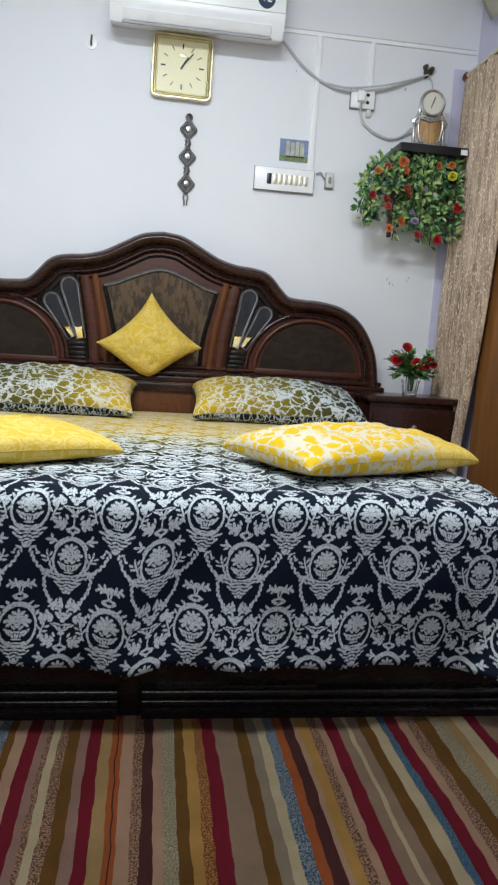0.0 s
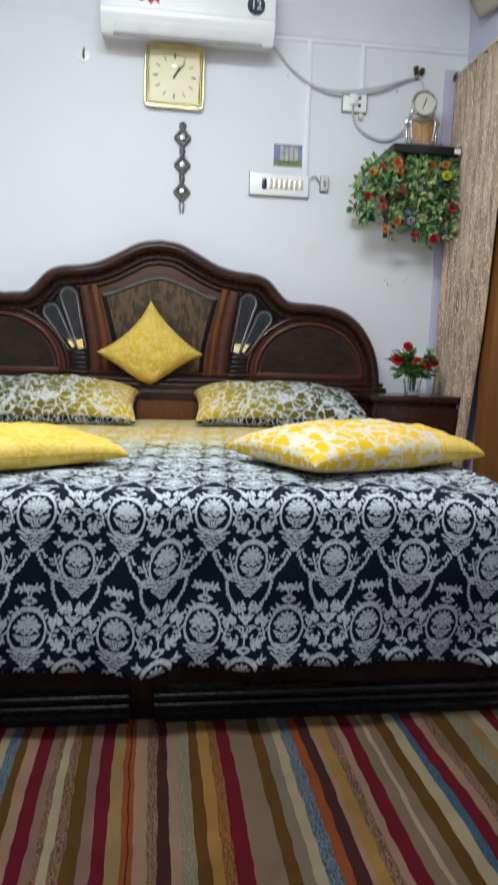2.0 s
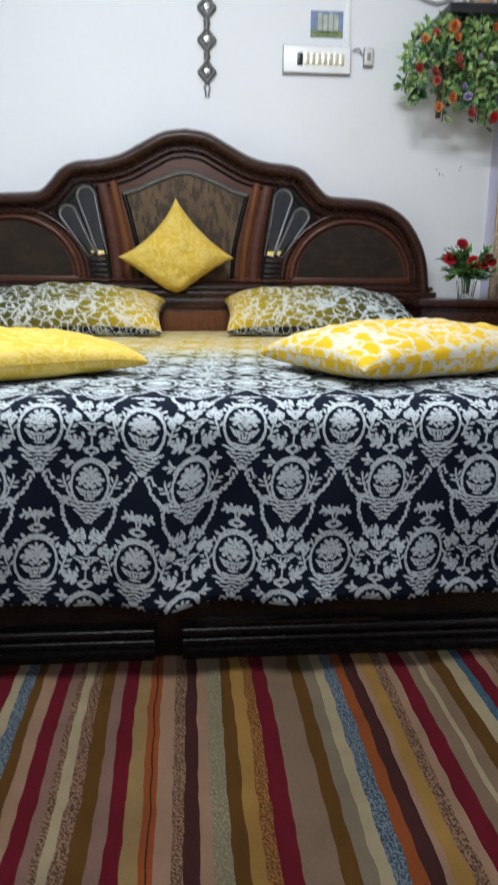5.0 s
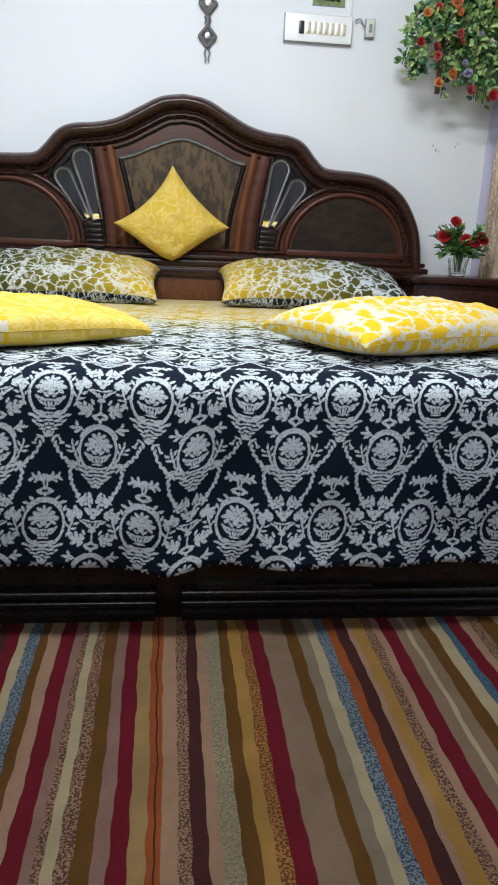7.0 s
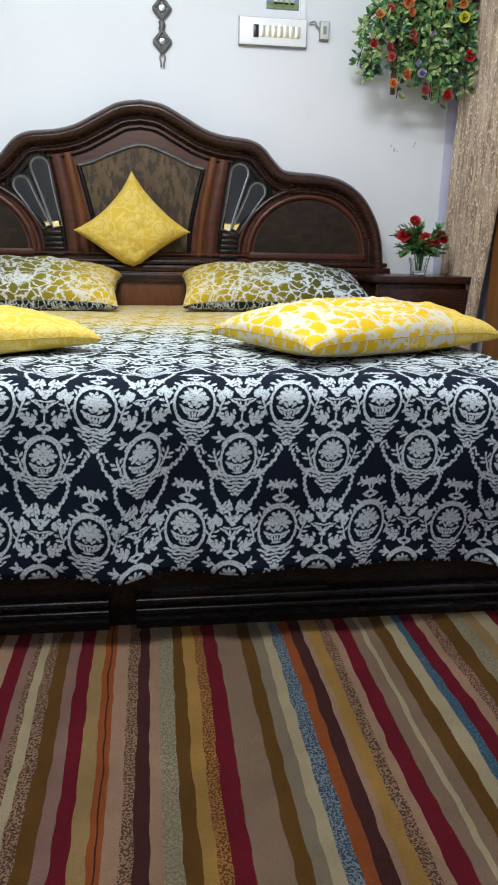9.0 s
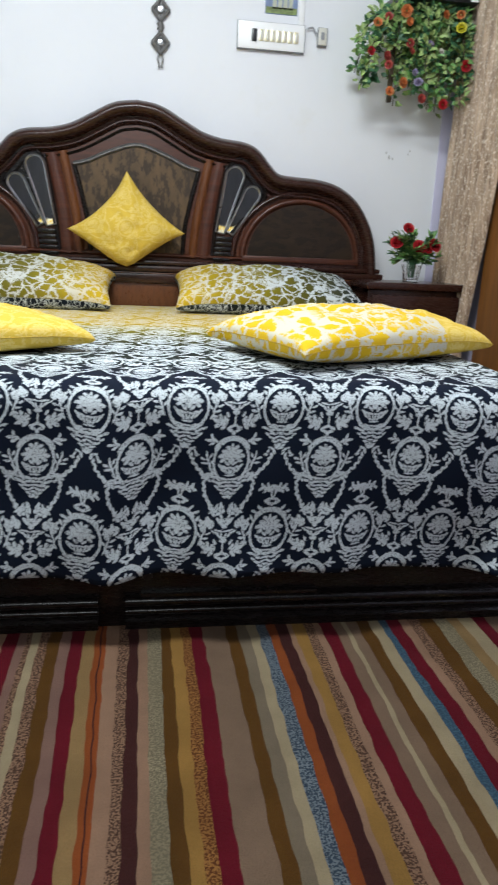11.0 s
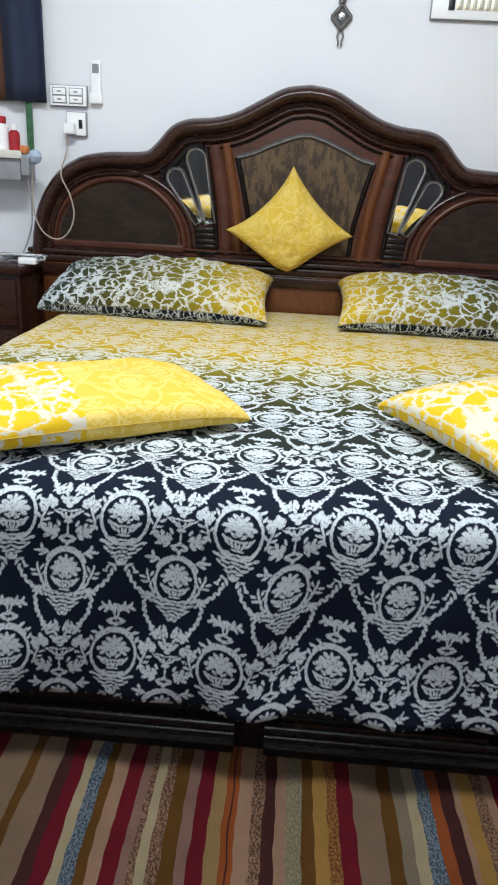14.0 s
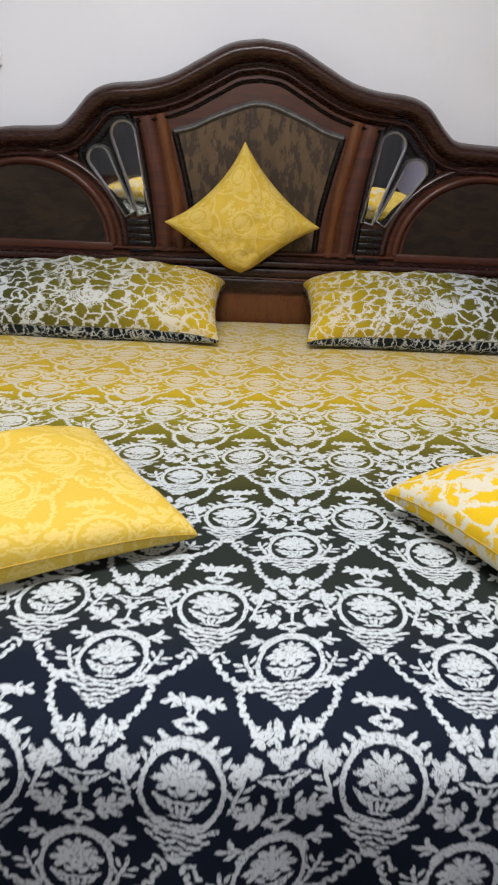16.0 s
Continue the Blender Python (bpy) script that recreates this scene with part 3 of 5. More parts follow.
def cloth_grid(nu, nv, place, uv):
    """A woven sheet: place(i, j) and uv(i, j) with i, j from 0 to 1."""
    bm = bmesh.new()
    layer = bm.loops.layers.uv.new("UVMap")
    g = [[bm.verts.new(place(i / nu, j / nv)) for i in range(nu + 1)] for j in range(nv + 1)]
    for j in range(nv):
        for i in range(nu):
            f = bm.faces.new((g[j][i], g[j][i + 1], g[j + 1][i + 1], g[j + 1][i]))
            for loop, (a, b) in zip(f.loops, ((i, j), (i + 1, j), (i + 1, j + 1), (i, j + 1))):
                loop[layer].uv = uv(a / nu, b / nv)
    return bm


def thicken(ob, thickness, offset=0.0):
    s = ob.modifiers.new("thickness", "SOLIDIFY")
    s.thickness, s.offset = thickness, offset
    return ob


def lettering(text, size, at, parent, material, name="lettering"):
    """Raised letters that face the room, centred on a place."""
    data = bpy.data.curves.new("letters", "FONT")
    data.body, data.size, data.extrude, data.align_x, data.align_y = text, size, 0.0006, "CENTER", "CENTER"
    tmp = new("letters", data)
    bpy.context.view_layer.update()
    mesh = bpy.data.meshes.new_from_object(tmp.evaluated_get(bpy.context.evaluated_depsgraph_get()))
    bpy.data.objects.remove(tmp)
    bm = bmesh.new()
    bm.from_mesh(mesh)
    bpy.data.meshes.remove(mesh)
    bmesh.ops.transform(bm, matrix=Matrix.Translation(at) @ Euler((radians(90), 0, 0)).to_matrix().to_4x4(), verts=bm.verts)
    return part(name, bm, material, parent, smooth=False)


# ---- the room ----
X0, X1, Y0, CEIL = -2.3, 1.46, -1.7, 3.09
tagged(part("floor", box(X0 - 0.2, X1 + 0.2, Y0 - 0.2, WALL_Y + 0.2, -0.12, -0.012, 0), M_FLOOR), "grey cement floor under the striped carpet", "floor", kind="structure")
tagged(part("wall_north", box(X0 - 0.2, X1 + 0.2, WALL_Y, WALL_Y + 0.2, -0.012, CEIL + 0.4, 0), M_WALL), "white distempered bedroom wall with faint stains", "wall", kind="structure")
tagged(part("wall_east", box(X1, X1 + 0.2, Y0 - 0.2, WALL_Y, -0.012, CEIL + 0.4, 0), M_LAV), "lavender painted side wall", "wall", kind="structure")
tagged(part("wall_west", box(X0 - 0.2, X0, Y0 - 0.2, WALL_Y, -0.012, CEIL + 0.4, 0), M_WALL), "white distempered side wall", "wall", kind="structure")
# unseen closing wall, its tone set by the reflections in the mirror panes
tagged(part("wall_south", box(X0, X1, Y0 - 0.2, Y0, -0.012, CEIL + 0.4, 0), M_SOUTH), "added plain grey wall at the foot end, toned for the mirrors", "wall", kind="structure")


def ceiling_sheet():
    def place(i, j):
        x, y = X0 - 0.1 + i * (X1 - X0 + 0.2), Y0 - 0.1 + j * (WALL_Y - Y0 + 0.2)
        return Vector((x, y, CEIL + 0.03 - 0.05 * max(0, x) ** 2 + 0.012 * noise.noise(Vector((x * 1.4, y * 1.4, 3)))))
    bm = cloth_grid(40, 60, place, lambda i, j: (i, j))
    return thicken(tagged(part("ceiling", bm, M_CEIL), "off-white sagging ceiling", "ceiling", kind="structure"), 0.06, 1.0)


ceiling_sheet()
tagged(part("trim_lavender_strip", box(1.335, X1, WALL_Y - 0.008, WALL_Y, -0.01, 2.45, 0.002), M_LAV), "lavender painted strip beside the wall corner", "wall strip", kind="structure")
tagged(part("door_1", box(X1 - 0.045, X1 - 0.002, 2.3, 3.42, 0.0, 2.1, 0.004), M_DOOR), "orange-brown varnished wooden door in the side wall", "door", kind="structure")


# ---- striped carpet ----
YARNS = {
    "red": yarn("yarn_red", (0.0825, 0.00398, 0.00896)), "tan": yarn("yarn_tan", (0.185, 0.114, 0.0466)), "orange": yarn("yarn_orange", (0.167, 0.0404, 0.0107)),
    "pink": yarn("yarn_pink", (0.205, 0.12, 0.0754)), "fleckbrown": yarn("yarn_fleck_brown", (0.192, 0.109, 0.067), (0.0379, 0.0175, 0.0107)), "maroon": yarn("yarn_maroon", (0.0353, 0.0103, 0.00896)),
    "fleckgrey": yarn("yarn_fleck_grey", (0.192, 0.157, 0.0968), (0.105, 0.0879, 0.0546)), "brown": yarn("yarn_brown", (0.0711, 0.031, 0.00572)), "gold": yarn("yarn_gold", (0.211, 0.114, 0.029)),
    "fleckorange": yarn("yarn_fleck_orange", (0.205, 0.0929, 0.027), (0.0654, 0.0175, 0.00572)), "taupe": yarn("yarn_taupe", (0.136, 0.0879, 0.0566)), "grey": yarn("yarn_grey", (0.13, 0.101, 0.067)),
    "cream": yarn("yarn_cream", (0.243, 0.191, 0.114)), "blue": yarn("yarn_fleck_blue", (0.12, 0.14, 0.155), (0.016, 0.028, 0.045)), "sky": yarn("yarn_fleck_sky", (0.043, 0.085, 0.115), (0.02, 0.04, 0.065)),
    "mauve": yarn("yarn_mauve", (0.148, 0.0827, 0.0629)),
}
# widths in millimetres from x = -0.619 towards the lavender wall
STRIPES = [("brown", 20), ("taupe", 45), ("maroon", 24), ("red", 28), ("cream", 19), ("blue", 23), ("brown", 18), ("pink", 25), ("red", 29), ("mauve", 17), ("fleckbrown", 13), ("cream", 19),
           ("fleckbrown", 22), ("brown", 27), ("mauve", 22), ("red", 26), ("tan", 25), ("orange", 11), ("maroon", 3), ("orange", 9), ("pink", 27), ("fleckbrown", 22), ("maroon", 24), ("pink", 20),
           ("fleckgrey", 29), ("brown", 24), ("gold", 25), ("fleckorange", 21), ("red", 31), ("taupe", 54), ("brown", 26), ("grey", 25), ("cream", 22), ("blue", 26), ("orange", 23), ("maroon", 26),
           ("pink", 12), ("gold", 27), ("fleckbrown", 22), ("pink", 17), ("red", 33), ("taupe", 26), ("cream", 11), ("taupe", 25), ("brown", 30), ("cream", 28), ("sky", 20), ("red", 32),
           ("pink", 22), ("fleckbrown", 26), ("brown", 35), ("fleckgrey", 40), ("tan", 30), ("cream", 36), ("red", 30), ("taupe", 60)]


def carpet():
    """One woven carpet; every stripe has a slightly wandering edge."""
    names = list(YARNS)
    seq, x = [], -0.619
    for nm, w in STRIPES:
        seq.append((x, nm))
        x += w / 1000 * 1.0
    right = x
    far, k, x = [], 0, -0.619
    while x > X0 + 0.02:
        nm, w = STRIPES[-1 - (k % len(STRIPES))]
        x -= w / 1000
        far.insert(0, (x, nm))
        k += 1
    seq = far + seq
    x, k = right, 0
    while x < X1 - 0.02:
        nm, w = STRIPES[(k + 7) % len(STRIPES)]
        seq.append((x, nm))
        x += w / 1000
        k += 1
    edges = [e for e, _ in seq] + [x]
    rows = 350
    bm = bmesh.new()
    y0, y1 = Y0 + 0.02, WALL_Y - 0.01
    grid = []
    for j in range(rows + 1):
        y = y0 + (y1 - y0) * j / rows
        drift = -0.006 * (y - 1.79)
        line = []
        for i, e in enumerate(edges):
            wob = 0.0055 * noise.noise(Vector((e * 9.1, y * 3.5, 0.3))) + 0.0042 * noise.noise(Vector((e * 31, y * 24, 4.0)))
            line.append(bm.verts.new((e + wob + drift, y, 0.0 + 0.0015 * noise.noise(Vector((e * 5, y * 5, 9))))))
        grid.append(line)
    for j in range(rows):
        for i, (_, nm) in enumerate(seq):
            f = bm.faces.new((grid[j][i], grid[j][i + 1], grid[j + 1][i + 1], grid[j + 1][i]))
            f.material_index = names.index(nm)
    ob = part("carpet", bm, [YARNS[n] for n in names])
    tagged(ob, "multicoloured striped wool-pile carpet covering the floor", "carpet")
    return thicken(ob, 0.011, -1.0)


carpet()

# ---- the bed ----
HEAD_Y = 3.815
bed = thing("double_bed", (CX, 2.8, 0.0), "dark mahogany double bed with carved mirrored headboard", "bed")

HALF = flat([(0.0, 1.478), (0.1, 1.462), (0.2, 1.412), (0.29, 1.366), (0.38, 1.342), (0.49, 1.33), (0.555, 1.302), (0.615, 1.238), (0.66, 1.202), (0.73, 1.193), (0.83, 1.187), (0.93, 1.163),
             (1.02, 1.1), (1.085, 1.0), (1.118, 0.9), (1.135, 0.77)], 5)


def mirrored(half):
    return [(CX - x, z) for x, z in half[::-1]] + [(CX + x, z) for x, z in half[1:]]


HALF = [(x if x < 0.7 else 0.7 + (x - 0.7) * 1.075, z) for x, z in HALF]
OUTLINE = mirrored(HALF)
headboard = part("headboard", prism(OUTLINE + [(CX + HALF[-1][0], 0.3), (CX - HALF[-1][0], 0.3)], HEAD_Y, HEAD_Y + 0.07), M_WOOD_RED, bed, "dark red mahogany headboard panel")
part("rim", band(OUTLINE, [(-0.012, -0.05)] + [(-0.012, 0.0)] + round_profile(-0.012, 0.055, 0.05, 0.012) + [(0.06, 0.01)] + round_profile(0.064, 0.084, 0.02, 0.008, 5) + [(0.092, -0.002)], HEAD_Y, side=-1), M_WOOD, headboard, "rounded dark moulded rim")
part("rim_joint", band([(CX + 0.003, 1.466), (CX + 0.003, 1.446)], [(-0.001, 0.0), (-0.001, 0.0625), (0.001, 0.0625), (0.001, 0.0)], HEAD_Y), M_WOOD_BLACK, headboard)
part("inner_bead", band(mirrored([p for p in HALF if p[0] < 0.665]), round_profile(0.1, 0.113, 0.012, 0, 4), HEAD_Y, side=-1), M_WOOD_BLACK, headboard)

# central burl panel with an arched top
PANEL = [(-0.285, 1.205), (-0.22, 1.222), (-0.13, 1.262), (0.0, 1.3), (0.13, 1.262), (0.22, 1.222), (0.285, 1.205)]
ARCH = flat(PANEL, 6)
SIDES = [(0.255, 1.09), (0.225, 0.95), (0.215, 0.825), (-0.215, 0.825), (-0.225, 0.95), (-0.255, 1.09)]
centre_panel = part("centre_panel", prism([(CX + x, z) for x, z in ARCH + SIDES], HEAD_Y - 0.006, HEAD_Y + 0.01), M_BURL, headboard, "burl veneer centre panel")
# dark bead coloured pewter grey to carry its highlights
part("arch_bead", band([(CX + x, z) for x, z in ARCH], round_profile(-0.012, 0.012, 0.016, 0.002, 5), HEAD_Y, side=-1), M_GREY_METAL, headboard, "arched bead, greyed for its highlights")
part("panel_frame", band([(CX + x, z) for x, z in flat([(0.285, 1.205)] + SIDES[:3], 5)] , round_profile(-0.01, 0.014, 0.014, 0.002, 5), HEAD_Y, side=-1), M_WOOD_BLACK, headboard)
part("panel_frame", band([(CX - x, z) for x, z in flat([(0.285, 1.205)] + SIDES[:3], 5)], round_profile(-0.01, 0.014, 0.014, 0.002, 5), HEAD_Y, side=1), M_WOOD_BLACK, headboard)
part("bottom_moulding", band([(CX - 0.5, 0.82), (CX + 0.5, 0.82)], round_profile(-0.012, 0.012, 0.014, 0.002, 5), HEAD_Y), M_WOOD_RED, headboard)


def teardrop(bx, bz, tx, tz, wb, wt):
    """A loop that is narrow at its foot and round at its head."""
    a, d = Vector((bx, bz)), Vector((tx - bx, tz - bz))
    L = d.length
    u = d.normalized()
    w = Vector((-u.y, u.x))
    pts = [a - w * wb * 0.5, a + w * wb * 0.5]
    for k in range(1, 5):
        t = k / 5
        pts.append(a + u * (L - wt * 0.5) * t + w * (wb + (wt - wb) * t ** 1.3) * 0.5)
    head = a + u * (L - wt * 0.5)
    for k in range(9):
        ang = math.pi * k / 8
        pts.append(head + w * math.cos(ang) * wt * 0.5 + u * math.sin(ang) * wt * 0.5)
    for k in range(4, 0, -1):
        t = k / 5
        pts.append(a + u * (L - wt * 0.5) * t - w * (wb + (wt - wb) * t ** 1.3) * 0.5)
    return [(p.x, p.y) for p in pts]


for s in (1, -1):
    sx = lambda pts: [(CX + s * x, z) for x, z in pts]
    # bent pilaster strips of lighter wood
    for off, wide, mat in ((0.0, 0.04, M_WOOD_ORANGE), (0.046, 0.054, M_WOOD_RED), (0.104, 0.02, M_WOOD_BLACK)):
        line = flat([(0.313 + off * 0.9, 1.262 - off * 0.2), (0.284 + off * 0.95, 1.12), (0.256 + off, 0.97), (0.242 + off, 0.815)], 5)
        part("pilaster_strip", band(sx(line), round_profile(0, wide, 0.013, 0.003, 6), HEAD_Y, side=s), mat, headboard, "orange-brown bent wood strip" if mat is M_WOOD_ORANGE else "")
    # dark fan with the two mirror loops
    fan = flat([(0.375, 0.93), (0.405, 1.1), (0.435, 1.235), (0.475, 1.268), (0.53, 1.235), (0.575, 1.17), (0.6, 1.12), (0.575, 1.08), (0.49, 1.0), (0.44, 0.93)], 4)
    part("fan_panel", prism(sx(fan), HEAD_Y - 0.005, HEAD_Y + 0.01), M_WOOD_BLACK, headboard, "black carved fan panel")
    part("fan_bead", band(sx(fan), round_profile(-0.014, 0.008, 0.014, 0.003, 5), HEAD_Y, side=-s), M_WOOD_BLACK, headboard)
    for loop in ((0.39, 0.935, 0.462, 1.23, 0.042, 0.082), (0.438, 0.935, 0.556, 1.145, 0.036, 0.074)):
        shape = sx(teardrop(*loop))
        glass_bm = prism(shape, HEAD_Y - 0.009, HEAD_Y)
        frame_bm = band(shape, [(-0.007, -0.03)] + round_profile(-0.007, 0.005, 0.01, 0.008, 5), HEAD_Y, closed=True, side=-s)
        for tilted in (glass_bm, frame_bm):
            for v in tilted.verts:
                v.co.y -= (v.co.z - 0.93) * math.tan(radians(4.5))
        pane = part("mirror_pane", glass_bm, M_MIRROR, headboard, "mirror glass loop", smooth=False)
        part("mirror_frame", frame_bm, M_CHROME, pane, "chromed loop frame")
    for k in range(5):
        z = 0.918 - k * 0.024
        x0, x1 = 0.372 - k * 0.003, 0.452 - k * 0.002
        part("rib", box(CX + min(s * x0, s * x1), CX + max(s * x0, s * x1), HEAD_Y - 0.016, HEAD_Y, z - 0.019, z, 0.006), M_WOOD_BLACK, headboard)
    # rounded side panel
    arc = [(0.79 + 0.262 * math.cos(math.pi * k / 24), 0.835 + 0.245 * math.sin(math.pi * k / 24)) for k in range(25)]
    part("side_panel", prism(sx(arc), HEAD_Y - 0.004, HEAD_Y + 0.01), M_BURL_DARK, headboard, "dark burl half-round side panel")
    for rx, rz, h in ((0.275, 0.268, 0.016), (0.318, 0.305, 0.02)):
        ring = [(0.79 + rx * 1.05 * math.cos(math.pi * k / 30), 0.83 + rz * math.sin(math.pi * k / 30)) for k in range(31)]
        ring = [(min(x, 1.1), z) for x, z in ring]
        part("side_ring", band(sx(ring), round_profile(-0.016, 0.016, h, 0.002, 6), HEAD_Y, side=-s), M_WOOD if rx > 0.3 else M_WOOD_RED, headboard)
    part("side_sill", box(CX + min(s * 0.5, s * 1.085), CX + max(s * 0.5, s * 1.085), HEAD_Y - 0.016, HEAD_Y, 0.808, 0.836, 0.006), M_WOOD_RED, headboard)

part("ledge_upper", box(CX - 1.19, CX + 1.19, HEAD_Y - 0.045, HEAD_Y + 0.06, 0.774, 0.796, 0.009), M_WOOD, headboard)
part("ledge_lower", box(CX - 1.203, CX + 1.203, HEAD_Y - 0.06, HEAD_Y + 0.06, 0.742, 0.772, 0.01), M_WOOD, headboard)
part("lower_board", box(CX - 1.12, CX + 1.12, HEAD_Y - 0.052, HEAD_Y + 0.02, 0.3, 0.74, 0.004), M_WOOD_ORANGE, headboard, "orange-brown lower board")
part("lower_step", box(CX - 1.12, CX + 1.12, HEAD_Y - 0.068, HEAD_Y - 0.05, 0.69, 0.735, 0.008), M_WOOD, headboard)
for s in (1, -1):
    part("headboard_leg", box(CX + s * 1.06 - 0.05, CX + s * 1.06 + 0.05, HEAD_Y, HEAD_Y + 0.07, 0.0, 0.31, 0.005), M_WOOD, bed)
    part("side_rail", box(CX + s * 0.93 - 0.02, CX + s * 0.93 + 0.02, 1.86, HEAD_Y, 0.1, 0.34, 0.006), M_WOOD_BLACK, bed)

# moulded foot rail in two lengths with a plain block between
RAIL = [(0.05, 0.0), (-0.014, 0.0), (-0.014, 0.03), (0.0, 0.04)] + [(-0.002 - 0.011 * math.sin(math.pi * k / 8), 0.053 - 0.009 * math.cos(math.pi * k / 8)) for k in range(9)] + [(0.0, 0.064)] + [
    (-0.004 - 0.016 * math.sin(math.pi * k / 10), 0.08 - 0.013 * math.cos(math.pi * k / 10)) for k in range(11)] + [(0.004, 0.095), (0.01, 0.26), (0.05, 0.26)]


def foot_rail(x0, x1):
    bm = bmesh.new()
    a, b = [bm.verts.new((x0, 1.795 + y, z)) for y, z in RAIL], [bm.verts.new((x1, 1.795 + y, z)) for y, z in RAIL]
    for i in range(len(RAIL)):
        bm.faces.new((a[i], a[(i + 1) % len(RAIL)], b[(i + 1) % len(RAIL)], b[i]))
    bm.faces.new(a)
    bm.faces.new(b[::-1])
    return part("foot_rail", bm, M_WOOD_BLACK, bed, "polished black moulded foot rail")


foot_rail(CX - 0.98, -0.212)
foot_rail(-0.15, CX + 0.98)
part("foot_block", box(-0.213, -0.149, 1.8, 1.85, 0.0, 0.26, 0.003), M_WOOD_BLACK, bed)
part("drawer_lip", box(-0.115, 0.3, 1.782, 1.8, 0.091, 0.101, 0.002), M_WOOD_BLACK, bed)
part("knob", lathe([(0.0, 0.014), (0.011, 0.012), (0.013, 0.006), (0.008, 0.0)], (-0.1, 1.803, 0.14), 14, "y"), M_BLACK, bed)

mattress = part("mattress", box(CX - 0.915, CX + 0.915, 1.82, 3.74, 0.34, 0.575, 0.05), M_MATTRESS)
tagged(mattress, "thick mattress hidden under the printed bedspread", "mattress")
part("slat_base", box(CX - 0.9, CX + 0.9, 1.83, 3.76, 0.28, 0.338, 0.003), M_WOOD_BLACK, bed)


# ---- bedspread ----
def fold(s, r):
    if s < 0:
        return s, 0.0
    if s < r * math.pi / 2:
        return r * math.sin(s / r), -r * (1 - math.cos(s / r))
    return r, -r - (s - r * math.pi / 2)


BED_TOP, BED_W, R_FOLD = 0.612, 0.935, 0.055
BX = CX
FRONT_START = 1.795


def wave(*p):
    return noise.noise(Vector(p))


def front_place(i, j):
    u = BX + (i * 2 - 1) * (BED_W + 0.03)
    hem = 0.421 + 0.007 * wave(u * 3, 1, 0) + 0.011 * math.exp(-((u + 0.187) / 0.045) ** 2) - 0.012 * math.exp(-((u + 0.085) / 0.06) ** 2) + 0.012 * (u > 0.37) * min(1, (u - 0.37) * 4)
    s = -1.93 + j * (1.93 + hem + 0.035)
    dy, dz = fold(s, R_FOLD)
    drop = max(0.0, -dz)
    edge = max(0, abs(u - BX) - (BED_W - 0.03)) / 0.06
    out = drop * (0.06 + 0.11 * wave(u * 3.2, 2, 5) + 0.05 * wave(u * 7, drop * 5, 3) + 0.012 * math.sin(u * 26 + 1.3 * wave(u * 3, 0, 1))) + 0.012 * drop * math.exp(-((u + 0.19) / 0.1) ** 2)
    if u > 0.42:
        out += 0.1 * drop * math.sin((u - 0.42) * 9 + drop * 7) * min(1, (u - 0.42) * 5)
    z = BED_TOP + dz - 0.045 * min(1, edge) ** 2 * (s < 0.02)
    if s < 0:
        z += 0.0135 * s
        z += 0.003 * wave(u * 5, s * 5, 7) + 0.0015 * wave(u * 17, s * 17, 7) + (0.006 * wave(u * 2.2, s * 2.2, 1))
    z -= (0.008 + 0.014 * (0.3 + wave(u * 3.6, 0.4, 8))) * min(1, max(0, s + 0.22) / 0.22)
    return Vector((u, FRONT_START - dy - out + 0.0015 * wave(u * 22, s * 16, 2), z))


def front_uv(i, j):
    s = -1.93 + j * (1.93 + 0.465)
    v = s if s < 0.085 else 0.085 + (s - 0.085) * 0.89
    return BX - CX + (i * 2 - 1) * (BED_W + 0.03) + 0.08 * s, -v


spread = thing("bedspread", (CX, 2.8, BED_TOP), "navy to gold gradient bedspread printed with white bouquets", "bedspread")
thicken(part("cover", cloth_grid(150, 190, front_place, front_uv), M_SPREAD, spread), 0.005, -1.0)
for s in (1, -1):
    def side_place(i, j, s=s):
        y = 3.72 - i * (3.72 - FRONT_START + R_FOLD * 0.8)
        dx, dz = fold(j * 0.4, 0.04)
        d = -dz
        return Vector((BX + s * (BED_W + 0.022 + dx * 0.5 + d * (0.06 + 0.05 * wave(y * 3, s, 2) + 0.03 * math.sin(y * 21))), y, BED_TOP - 0.046 + dz + 0.0135 * (FRONT_START - y)))
    thicken(part("side_drape", cloth_grid(90, 22, side_place, lambda i, j, s=s: (BX - CX + s * (BED_W + 0.03 + j * 0.4), 1.93 - i * 1.93)), M_SPREAD, spread), 0.005, 0.0)


# ---- pillows ----
def plump(u, v):
    return (max(0.0, 1 - u * u) * max(0.0, 1 - v * v)) ** 0.36


